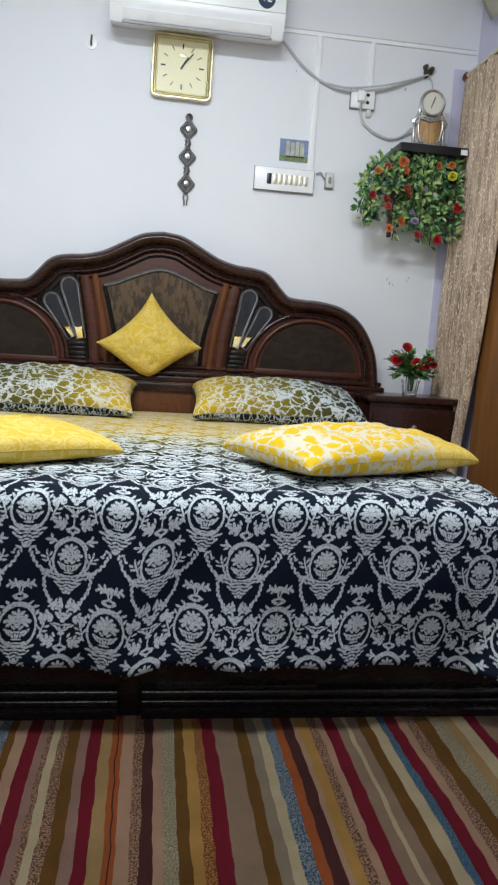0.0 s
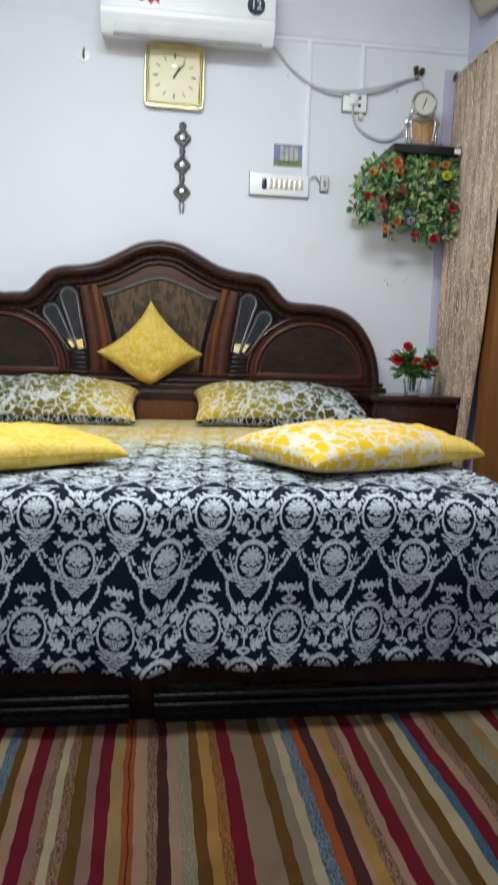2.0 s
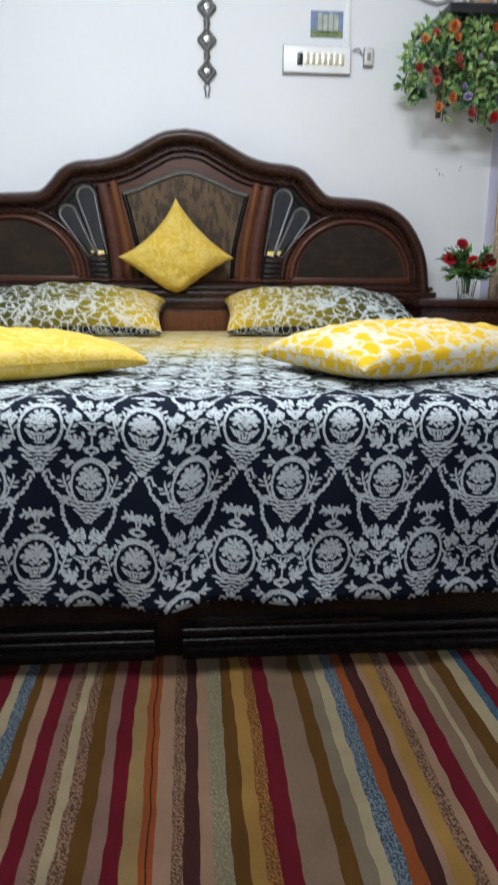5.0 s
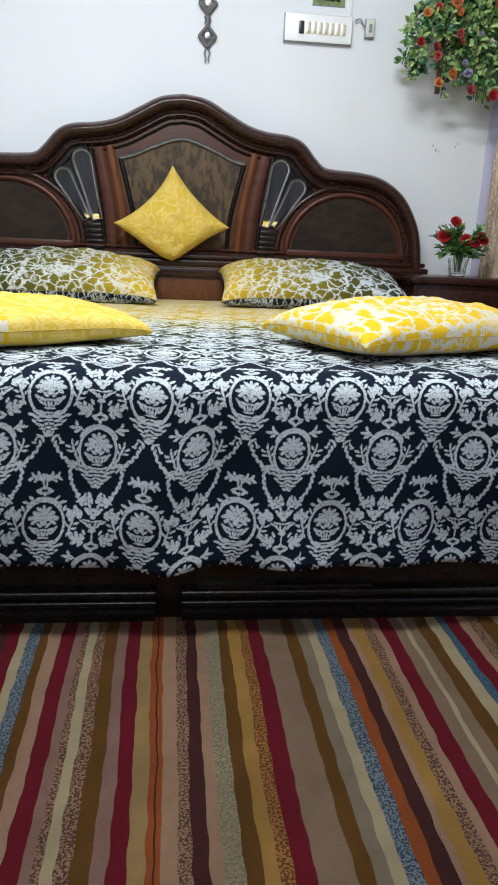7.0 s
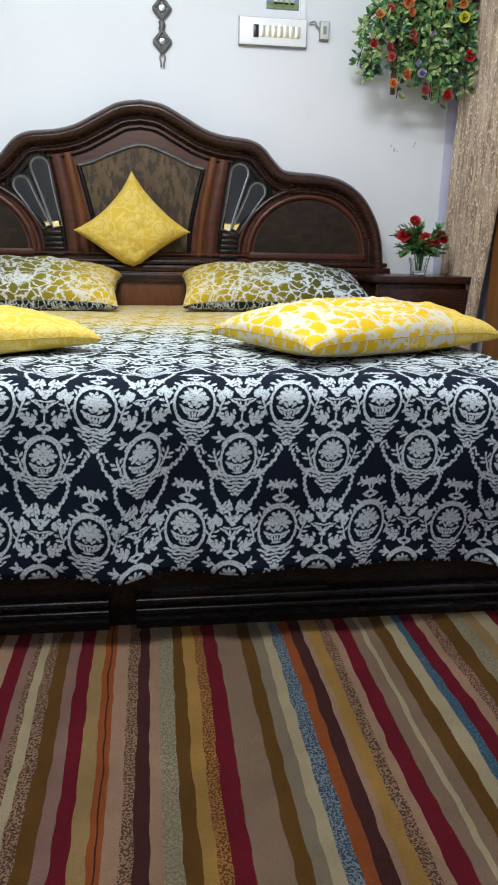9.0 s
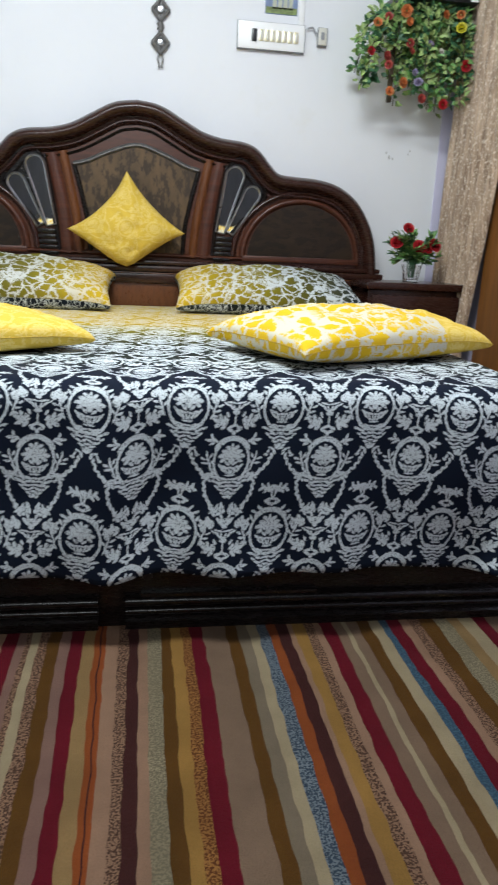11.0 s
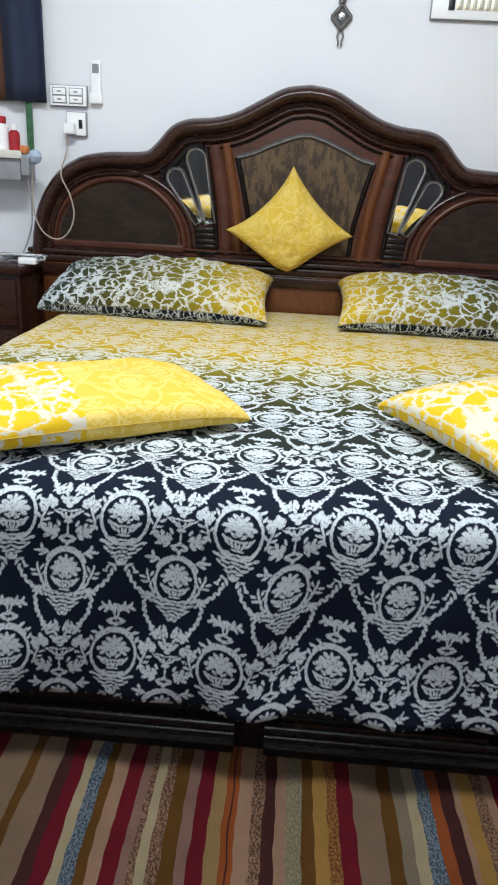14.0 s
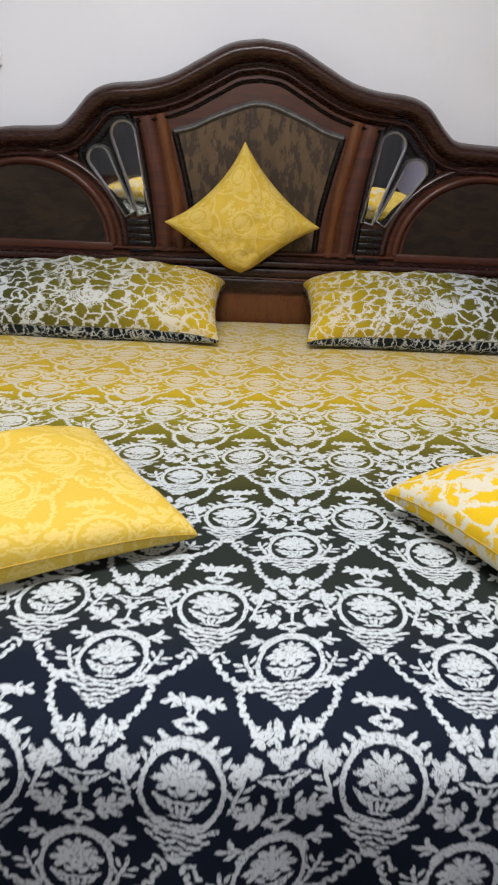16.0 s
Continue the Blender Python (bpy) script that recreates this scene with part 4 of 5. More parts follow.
def cushion(w, d, h, matrix, nu=44, nv=30, seed=0.0, flatten=0.8, ear=0.05, bend=None, droop=0.02):
    """A stuffed case with drawn-in edges and pulled-out corners, in its own u, v metres."""
    bm = bmesh.new()
    layer = bm.loops.layers.uv.new("UVMap")
    layers = []
    span = lambda k, n: math.sin(math.pi / 2 * (k / n * 2 - 1))
    for side in (1, -1):
        g = []
        for j in range(nv + 1):
            row = []
            for i in range(nu + 1):
                u, v = span(i, nu), span(j, nv)
                border = i in (0, nu) or j in (0, nv)
                if side < 0 and border:
                    row.append(layers[0][j][i])
                    continue
                su, sv = u * (1 - ear * (1 - abs(v) ** 2.2)), v * (1 - ear * 1.5 * (1 - abs(u) ** 2.2))
                fill = plump(u, v)
                z = h * 0.5 * (fill if side > 0 else -flatten * fill ** 0.7)
                crease = wave(u * 2.3 + seed, v * 2.3, seed) * 0.014 + wave(u * 4 + seed, v * 6, seed + 4) * 0.008 + (0.5 - abs(wave(u * 5 + seed, v * 8, seed + 2))) * 0.008 + wave(u * 9 + seed, v * 11, seed) * 0.009
                z += side * crease * fill * h / 0.16 * (1.0 if side > 0 else 0.3)
                p = Vector((su * w / 2, sv * d / 2, z + 0.006 * wave(u * 3, v * 3, seed + 9) * border - droop * (u * v) ** 6))
                row.append(bm.verts.new(matrix @ (bend(p) if bend else p)))
            g.append(row)
        layers.append(g)
        for j in range(nv):
            for i in range(nu):
                q = (g[j][i], g[j][i + 1], g[j + 1][i + 1], g[j + 1][i])
                f = bm.faces.new(q if side > 0 else q[::-1])
                idx = ((i, j), (i + 1, j), (i + 1, j + 1), (i, j + 1))
                for loop, (a, c) in zip(f.loops, idx if side > 0 else idx[::-1]):
                    u, v = span(a, nu), span(c, nv)
                    rest = h * 0.4 * (1 - plump(u, v))
                    loop[layer].uv = (u * w / 2 + rest * u * abs(u) ** 3, v * d / 2 + rest * v * abs(v) ** 3 + (0 if side > 0 else 0.1))
    return bm


def seam(w, d, matrix, radius=0.0013, ear=0.05, bend=None, droop=0.02):
    pts = []
    for k in range(80):
        t = k / 80 * 4
        e, f = int(t), (t - int(t)) * 2 - 1
        u, v = ((f, -1), (1, f), (-f, 1), (-1, -f))[e]
        p = Vector((u * (1 - ear * (1 - abs(v) ** 2.2)) * w / 2, v * (1 - ear * 1.5 * (1 - abs(u) ** 2.2)) * d / 2, -droop * (u * v) ** 6))
        pts.append(matrix @ (bend(p) if bend else p))
    return tube(pts, radius, 6, closed=True)


def pillow(name, label, w, d, h, matrix, material, piping, seed, second=None, split=0.0, under=None, **kw):
    root = thing(name, matrix.translation, label, name)
    ob = part("case", cushion(w, d, h, matrix, seed=seed, **kw), [material, second or material, under or material], root)
    nu, nv = 44, 30
    for k, poly in enumerate(ob.data.polygons):
        x = 0.5 * math.sin(math.pi / 2 * ((k % nu + 0.5) / nu * 2 - 1))
        below = k >= nu * nv
        poly.material_index = 1 if second and x > split else (2 if under and below else 0)
    ob.data.attributes.remove(ob.data.attributes["sharp_edge"]) if "sharp_edge" in ob.data.attributes else None
    part("piping", seam(w, d, matrix, ear=kw.get("ear", 0.05), bend=kw.get("bend"), droop=kw.get("droop", 0.02)), piping, root)
    return root


def squat(p):
    """Draws in the foot of a cushion that stands on its corner."""
    low = (p.x + p.y) * 0.7071
    if low < 0:
        k = 1 - 0.36 * min(1, -low / 0.26)
        q = (p.y - p.x) * 0.7071
        low, q = low * k, q * (1 + 0.5 * max(0, -low - 0.17))
        low = low if low > -0.14 else -0.14 + (low + 0.14) * 0.6
        return Vector(((low - q) * 0.7071, (low + q) * 0.7071, p.z))
    return p


M_PIPE_OLIVE = surface("piping_olive", (0.2, 0.19, 0.12), 0.8, vary=0.6, scale=60)
M_PIPE_YELLOW = surface("piping_yellow", (0.5, 0.32, 0.03), 0.8, vary=0.2, scale=40)
pillow("pillow", "olive and white printed pillow with navy underside by headboard", 0.9, 0.44, 0.2, pose(-0.69, 3.545, 0.682, 13, 0, -1), M_PIL_L, M_PIPE_OLIVE, 1.0, under=M_PIL_NAVY)
pillow("pillow", "lime and white printed pillow leaning on the headboard", 0.83, 0.44, 0.2, pose(0.445, 3.545, 0.684, 13, 0, -1), M_PIL_R, M_PIPE_OLIVE, 7.0, under=M_PIL_NAVY)
pillow("pillow", "yellow pillow, half white print, half plain, on bedspread", 0.66, 0.43, 0.124, pose(-0.622, 2.1, 0.654, 0, 0, 31), M_YEL_PRINT, M_PIPE_YELLOW, 13.0, M_YEL_PLAIN, -0.02, droop=0.012)
pillow("pillow", "yellow pillow, white print with plain end, on bedspread", 0.66, 0.43, 0.148, pose(0.45, 2.175, 0.662, 0, 0, 26), M_YEL_PRINT, M_PIPE_YELLOW, 19.0, M_YEL_PLAIN, 0.24, droop=0.012)
pillow("cushion", "small plain yellow cushion standing on one corner against headboard", 0.372, 0.372, 0.17, pose(-0.186, 3.708, 0.921, 82, 0, 0) @ pose(0, 0, 0, 0, 0, 45), M_YEL_PLAIN, M_PIPE_YELLOW, 23.0, ear=0.13, bend=squat, flatten=0.8, droop=0.0)


# ---- bedside tables ----
def bedside(x0, x1, label):
    root = thing("bedside_table", ((x0 + x1) / 2, 3.62, 0), label, "bedside table", "bedside tables")
    y0, y1 = 3.49, 3.75
    part("carcass", box(x0 + 0.01, x1 - 0.01, y0 + 0.02, y1, 0.06, 0.715, 0.004), M_WOOD, root)
    part("top", box(x0 - 0.01, x1 + 0.01, y0 - 0.015, y1 + 0.01, 0.715, 0.748, 0.01), M_WOOD, root)
    part("plinth", box(x0 + 0.02, x1 - 0.02, y0 + 0.03, y1, 0.0, 0.06, 0.002), M_WOOD_BLACK, root)
    for z0, z1 in ((0.5, 0.69), (0.29, 0.48), (0.08, 0.27)):
        d = part("drawer", box(x0 + 0.025, x1 - 0.025, y0 + 0.002, y0 + 0.022, z0, z1, 0.006), M_WOOD, root)
        part("knob", lathe([(0.0, 0.022), (0.012, 0.018), (0.014, 0.01), (0.006, 0.0)], ((x0 + x1) / 2, y0 + 0.003, (z0 + z1) / 2), 14, "y"), M_CHROME, d, "small metal knob")
    return root


bedside(0.905, 1.38, "dark mahogany bedside table holding a rose vase")
bedside(-1.72, -1.26, "dark mahogany bedside table cluttered with charger cables")


# ---- air conditioner ----
def air_conditioner():
    x0, x1, yb = -0.37, 0.428, WALL_Y
    root = thing("air_conditioner", (0.03, yb, 2.5), "white split air conditioner with red and blue stickers", "air conditioner")
    tilt = lambda bm: bmesh.ops.transform(bm, matrix=Matrix.Translation((0.03, yb, 2.5)) @ Matrix.Translation((-0.03, -yb, -2.5)), verts=bm.verts)
    prof = [(0.0, 2.66), (-0.17, 2.66), (-0.205, 2.645), (-0.215, 2.6), (-0.215, 2.49), (-0.205, 2.46), (-0.165, 2.405), (-0.06, 2.435), (0.0, 2.44)]
    def shell(a, b, p):
        bm = bmesh.new()
        l, r = [bm.verts.new((a, yb + y, z)) for y, z in p], [bm.verts.new((b, yb + y, z)) for y, z in p]
        for i in range(len(p)):
            bm.faces.new((l[i], l[(i + 1) % len(p)], r[(i + 1) % len(p)], r[i]))
        bm.faces.new(l), bm.faces.new(r[::-1])
        bmesh.ops.bevel(bm, geom=[e for e in bm.edges], offset=0.004, segments=2, affect="EDGES")
        tilt(bm)
        return bm
    body = part("body", shell(x0, x1, prof), M_PLASTIC, root)
    bm = box(x0 + 0.002, x1 - 0.002, yb - 0.222, yb - 0.21, 2.494, 2.648, 0.005)
    tilt(bm)
    part("front_panel", bm, M_PLASTIC, body)
    bm = box(x0 + 0.06, x1 - 0.06, yb - 0.194, yb - 0.188, 2.41, 2.456, 0.003, m=None)
    bmesh.ops.transform(bm, matrix=Matrix.Translation((0, yb - 0.191, 2.433)) @ Euler((radians(38), 0, 0)).to_matrix().to_4x4() @ Matrix.Translation((0, -(yb - 0.191), -2.433)), verts=bm.verts)
    tilt(bm)
    part("louvre", bm, M_PLASTIC, root)
    bm = box(x0 + 0.055, x1 - 0.055, yb - 0.178, yb - 0.168, 2.402, 2.408, 0.0)
    tilt(bm)
    part("louvre_gap", bm, M_GREY_PLASTIC, root)
    rag = [(-0.29, 2.612), (-0.25, 2.62), (-0.19, 2.622), (-0.135, 2.62), (-0.128, 2.608), (-0.108, 2.606), (-0.118, 2.588), (-0.104, 2.57), (-0.112, 2.555), (-0.106, 2.515), (-0.13, 2.528), (-0.145, 2.51), (-0.165, 2.532), (-0.185, 2.52), (-0.21, 2.53), (-0.206, 2.552), (-0.245, 2.56), (-0.285, 2.57), (-0.275, 2.582), (-0.318, 2.588), (-0.282, 2.597)]
    sticker = part("sticker", prism(rag, yb - 0.2245, yb - 0.2225), M_STICKER_RED, root, "torn-edged red promotion sticker")
    lettering("30,000", 0.034, (-0.205, yb - 0.2255, 2.585), sticker, M_PLASTIC)
    part("text_bar", box(-0.25, -0.16, yb - 0.2262, yb - 0.2248, 2.607, 2.615, 0), M_PLASTIC, sticker)
    badge = part("badge", lathe([(0.0, 0.003), (0.04, 0.003), (0.041, 0.0)], (0.335, yb - 0.2225, 2.545), 28, "y"), M_STICKER_BLUE, root, "round dark blue badge")
    lettering("12", 0.05, (0.335, yb - 0.2262, 2.545), badge, M_PLASTIC)


air_conditioner()


# ---- square wall clock, hanging slightly turned ----
def wall_clock():
    c = Vector((-0.084, WALL_Y, 2.297))
    root = thing("wall_clock", c, "square cream wall clock with gilt frame", "clock")
    turn = Matrix.Translation(c) @ Euler((0, radians(0.8), 0)).to_matrix().to_4x4() @ Matrix.Diagonal((1.07, 1.0, 1.07, 1.0))

    def put(name, bm, mat, parent=root):
        bmesh.ops.transform(bm, matrix=turn, verts=bm.verts)
        return part(name, bm, mat, parent)

    def square(r, k=6, cr=0.03):
        out = []
        for q in range(4):
            for s in range(k + 1):
                a = math.pi / 2 * (q + s / k)
                cx, cz = ((1, 1), (-1, 1), (-1, -1), (1, -1))[q]
                out.append((cx * (r - cr) + cr * math.cos(a), cz * (r - cr) + cr * math.sin(a)))
        return out
    put("case", prism(square(0.136), -0.03, -0.001), M_PLASTIC_OLD)
    put("frame", band(square(0.142), round_profile(0, 0.013, 0.012, 0.03, 5) + round_profile(0.014, 0.022, 0.007, 0.03, 4) + round_profile(0.023, 0.03, 0.005, 0.03, 4), 0.0, closed=True), M_BRASS)
    put("dial", prism(square(0.118, cr=0.02), -0.033, -0.028), M_DIAL)
    for h in range(12):
        a = radians(90 - h * 30)
        m = Euler((0, -a, 0)).to_matrix().to_4x4()
        bm = box(0.078, 0.1, -0.0355, -0.033, -0.0018 - (h % 3 == 0) * 0.0012, 0.0018 + (h % 3 == 0) * 0.0012, 0)
        bmesh.ops.transform(bm, matrix=m, verts=bm.verts)
        put("hour_mark", bm, M_GREY_METAL if h % 3 else M_BLACK)
    for name, deg, length, wide in (("hour_hand", 58, 0.05, 0.004), ("minute_hand", 52, 0.078, 0.0025)):
        bm = box(-0.012, length, -0.039, -0.037, -wide, wide, 0.0005)
        bmesh.ops.transform(bm, matrix=Euler((0, -radians(deg), 0)).to_matrix().to_4x4(), verts=bm.verts)
        put(name, bm, M_BLACK)
    put("emblem", box(-0.012, 0.012, -0.0355, -0.033, 0.045, 0.057, 0.001), M_BRASS)


wall_clock()


# ---- hanging ornament of three diamonds ----
def ornament():
    x = -0.001
    root = thing("wall_ornament", (x, WALL_Y, 1.86), "grey pewter hanging ornament of three mirrored diamonds", "wall ornament")
    y = WALL_Y - 0.012
    part("hanger", band([(x + 0.014 * math.cos(a * math.pi / 8), 2.045 + 0.014 * math.sin(a * math.pi / 8)) for a in range(16)], round_profile(-0.005, 0.005, 0.008), y, closed=True), M_GREY_METAL, root)
    for z in (1.988, 1.859, 1.73):
        dia = [(x + 0.048, z), (x, z + 0.054), (x - 0.048, z), (x, z - 0.054)]
        soft = []
        for i in range(4):
            a, b = dia[i], dia[(i + 1) % 4]
            for t in (0.12, 0.3, 0.5, 0.7, 0.88):
                soft.append((a[0] + (b[0] - a[0]) * t, a[1] + (b[1] - a[1]) * t))
        d = part("diamond", prism([(x + (p - x) * 0.6, z + (q - z) * 0.6) for p, q in soft], y - 0.004, y + 0.01), M_BLACK, root)
        part("diamond_frame", band(soft, round_profile(0, 0.018, 0.012, 0.0), y, closed=True), M_GREY_METAL, root)
        part("glass_boss", lathe([(0.0, 0.012), (0.012, 0.01), (0.019, 0.0)], (x, y - 0.004, z), 16, "y"), M_SILVER, d, "small mirrored boss")
    for z0, z1 in ((2.033, 2.038), (1.908, 1.938), (1.779, 1.809)):
        part("link", band([(x - 0.012, z0), (x - 0.006, (z0 + z1) / 2), (x - 0.012, z1)], round_profile(-0.006, 0.022, 0.012), y, side=-1), M_GREY_METAL, root)
    for s in (-1, 1):
        part("tail", tube([(x + s * 0.006, y, 1.685), (x + s * 0.012, y, 1.665), (x + s * 0.006, y, 1.645), (x + s * 0.007, y, 1.63)], 0.004, 6), M_GREY_METAL, root)


ornament()


# ---- switch boards, sockets, conduit ----
def plate(name, label, x0, x1, z0, z1, mat=None, rim=True):
    root = thing(name, ((x0 + x1) / 2, WALL_Y, (z0 + z1) / 2), label, name.replace("_", " "))
    part("backbox", box(x0 - 0.003, x1 + 0.003, WALL_Y - 0.02, WALL_Y, z0 - 0.003, z1 + 0.003, 0.002), M_GREY_PLASTIC if rim else M_PLASTIC_OLD, root)
    part("faceplate", box(x0, x1, WALL_Y - 0.027, WALL_Y - 0.019, z0, z1, 0.003), mat or M_PLASTIC, root)
    return root


board = plate("switch_board", "white switch board with a row of rocker switches", 0.331, 0.634, 1.722, 1.84)
part("regulator", box(0.392, 0.416, WALL_Y - 0.034, WALL_Y - 0.026, 1.752, 1.808, 0.004), M_BLACK, board)
for k in range(7):
    x = 0.425 + k * 0.0265
    s = part("switch", box(x, x + 0.021, WALL_Y - 0.032, WALL_Y - 0.026, 1.756, 1.806, 0.002), M_BRASS, board)
    part("rocker", box(x + 0.005, x + 0.016, WALL_Y - 0.037, WALL_Y - 0.031, 1.762, 1.8, 0.005), M_PLASTIC_OLD, s)
small = plate("bell_switch", "small grey switch with bent wire beside board", 0.688, 0.726, 1.75, 1.822, M_PLASTIC_OLD)
part("rocker", box(0.699, 0.714, WALL_Y - 0.034, WALL_Y - 0.026, 1.77, 1.802, 0.003), M_GREY_PLASTIC, small)
part("wire", tube(curve_through([(0.636, WALL_Y - 0.012, 1.815), (0.66, WALL_Y - 0.02, 1.82), (0.672, WALL_Y - 0.02, 1.8), (0.69, WALL_Y - 0.014, 1.79)], 5), 0.004, 6), M_GREY_PLASTIC, small)
sock = plate("power_socket", "white power socket with plug of the clock lead", 0.785, 0.903, 2.132, 2.22)
for px, pz in ((0.868, 2.195), (0.868, 2.16)):
    part("hole", lathe([(0.0, 0.001), (0.008, 0.001), (0.009, 0.0)], (px, WALL_Y - 0.0265, pz), 12, "y"), M_BLACK, sock)
part("plug", box(0.812, 0.848, WALL_Y - 0.058, WALL_Y - 0.026, 2.158, 2.206, 0.008), M_PLASTIC, sock)
part("lower_tab", box(0.868, 0.89, WALL_Y - 0.022, WALL_Y, 2.098, 2.13, 0.003), M_PLASTIC_OLD, sock)
sw = plate("switch_plate", "white double switch plate over the headboard", -1.197, -1.042, 1.396, 1.473)
for k in range(2):
    x = -1.185 + k * 0.07
    part("surround", box(x, x + 0.06, WALL_Y - 0.029, WALL_Y - 0.026, 1.404, 1.465, 0.001), M_GREY_PLASTIC, sw)
    for z in (1.407, 1.437):
        switch = part("switch", box(x + 0.004, x + 0.056, WALL_Y - 0.034, WALL_Y - 0.028, z, z + 0.025, 0.003), M_PLASTIC, sw)
        part("slot", box(x + 0.022, x + 0.038, WALL_Y - 0.0352, WALL_Y - 0.0335, z + 0.01, z + 0.016, 0), M_GREY_PLASTIC, switch)
sw2 = plate("charger_socket", "white wall socket with phone charger plugged in", -1.128, -1.047, 1.288, 1.378)
part("charger", box(-1.128, -1.085, WALL_Y - 0.075, WALL_Y - 0.026, 1.292, 1.335, 0.007), M_PLASTIC, sw2)
part("socket_hole", box(-1.076, -1.06, WALL_Y - 0.029, WALL_Y - 0.026, 1.315, 1.35, 0.001), M_BLACK, sw2)
remote = thing("remote_control", (-0.998, WALL_Y, 1.49), "white air conditioner remote in wall holder", "remote control")
part("body", box(-1.02, -0.978, WALL_Y - 0.026, WALL_Y - 0.006, 1.425, 1.575, 0.006), M_PLASTIC, remote)
part("screen", box(-1.013, -0.985, WALL_Y - 0.028, WALL_Y - 0.025, 1.527, 1.562, 0.001), M_GREY_PLASTIC, remote, "grey display")
part("holder", box(-1.024, -0.974, WALL_Y - 0.032, WALL_Y, 1.412, 1.452, 0.004), M_PLASTIC, remote)

conduit = thing("cable_conduit", (0.9, WALL_Y, 2.45), "white plastic cable conduit fixed to the wall", "conduit")
part("run", box(0.43, X1 - 0.03, WALL_Y - 0.012, WALL_Y, 2.441, 2.459, 0.002), M_PLASTIC, conduit)
part("drop", box(0.602, 0.626, WALL_Y - 0.013, WALL_Y, 1.83, 2.441, 0.002), M_PLASTIC, conduit)
part("drop", box(0.878, 0.898, WALL_Y - 0.013, WALL_Y, 2.222, 2.441, 0.002), M_PLASTIC, conduit)
# thin grey strip drawn as the shade line along the run
part("painted_shade_line", box(0.43, X1 - 0.03, WALL_Y - 0.006, WALL_Y, 2.459, 2.463, 0), M_GREY_PLASTIC, conduit)

yw = WALL_Y - 0.018
cable = thing("air_conditioner_lead", (0.8, WALL_Y, 2.3), "sagging white power lead of the air conditioner", "cable")
line = [(0.42, yw, 2.42), (0.452, yw, 2.395), (0.539, yw, 2.304), (0.656, yw, 2.231), (0.772, yw - 0.01, 2.208), (0.946, yw - 0.012, 2.236), (1.063, yw, 2.285), (1.165, yw, 2.335)]
part("lead", tube(curve_through(line, 6), 0.006, 8), M_CABLE, cable)
part("lead", tube(curve_through([(x, y - 0.01, z + 0.014 * math.sin(i * 0.9)) for i, (x, y, z) in enumerate(line[3:])], 6), 0.0045, 8), M_CABLE, cable)
bracket = thing("wall_bracket", (1.165, WALL_Y, 2.33), "small rusty metal bracket holding leads", "bracket")
for dx, dz in ((-0.018, 0.02), (0.016, 0.012), (-0.012, -0.02)):
    part("bolt", lathe([(0.0, 0.03), (0.012, 0.028), (0.014, 0.01), (0.009, 0.0)], (1.165 + dx, WALL_Y, 2.33 + dz), 10, "y"), M_STEM, bracket)
part("bar", box(1.142, 1.188, WALL_Y - 0.02, WALL_Y, 2.32, 2.338, 0.003), M_STEM, bracket)
lead2 = thing("clock_lead", (0.95, WALL_Y, 2.05), "thin white lead from socket to shelf clock", "cable")
part("lead", tube(curve_through([(0.83, yw - 0.03, 2.165), (0.84, yw, 2.11), (0.862, yw, 2.06), (0.92, yw, 2.018), (1.0, yw, 1.998), (1.06, yw, 2.02), (1.1, yw - 0.02, 2.06)], 6), 0.006, 8), M_CABLE, lead2)
part("lead", tube(curve_through([(1.175, yw, 2.32), (1.19, yw, 2.29), (1.185, yw - 0.03, 2.22)], 6), 0.004, 8), M_CABLE, lead2)
hook = thing("wall_hook", (-0.477, WALL_Y, 2.36), "white round wall hook", "hook")
part("disc", lathe([(0.0, 0.009), (0.028, 0.006), (0.031, 0.0)], (-0.477, WALL_Y, 2.35), 20, "y"), M_PLASTIC, hook)
part("hook", tube(curve_through([(-0.477, WALL_Y - 0.005, 2.385), (-0.477, WALL_Y - 0.028, 2.36), (-0.477, WALL_Y - 0.032, 2.348), (-0.477, WALL_Y - 0.012, 2.338)], 5), 0.005, 8), M_GREY_METAL, hook)
card = thing("picture_card", (0.522, WALL_Y, 1.92), "small printed landscape card stuck on the wall", "card")
part("sheet", box(0.45, 0.594, WALL_Y - 0.003, WALL_Y, 1.868, 1.972, 0), M_CARD_BLUE, card)
part("field", box(0.452, 0.592, WALL_Y - 0.0045, WALL_Y - 0.003, 1.87, 1.895, 0), M_CARD_GREEN, card)
for k in range(4):
    part("tower", box(0.482 + k * 0.024, 0.5 + k * 0.024, WALL_Y - 0.0045, WALL_Y - 0.003, 1.888, 1.962 - (k % 2) * 0.004, 0), M_PAPER, card)
for k, (x, z, w) in enumerate(((1.03, 1.315, 0.006), (1.045, 1.295, 0.008), (1.062, 1.29, 0.005), (1.15, 1.33, 0.006), (1.142, 1.315, 0.005), (0.457, 2.318, 0.006), (1.04, 2.29, 0.008))):
    mark = lathe([(0.0, 0.0012), (w * 0.5, 0.001), (w * 0.6, 0.0)], (0, 0, 0), 9, "y")
    bmesh.ops.transform(mark, matrix=Matrix.Translation((x + 0.04, WALL_Y, z + 0.035)) @ Euler((0, radians(25 - 30 * (k % 3)), 0)).to_matrix().to_4x4() @ Matrix.Diagonal((0.7, 1, 2.2, 1)), verts=mark.verts)
    tagged(part("wall_scuff", mark, M_MARK), "dark chipped spot on the wall", "wall mark", "wall marks")


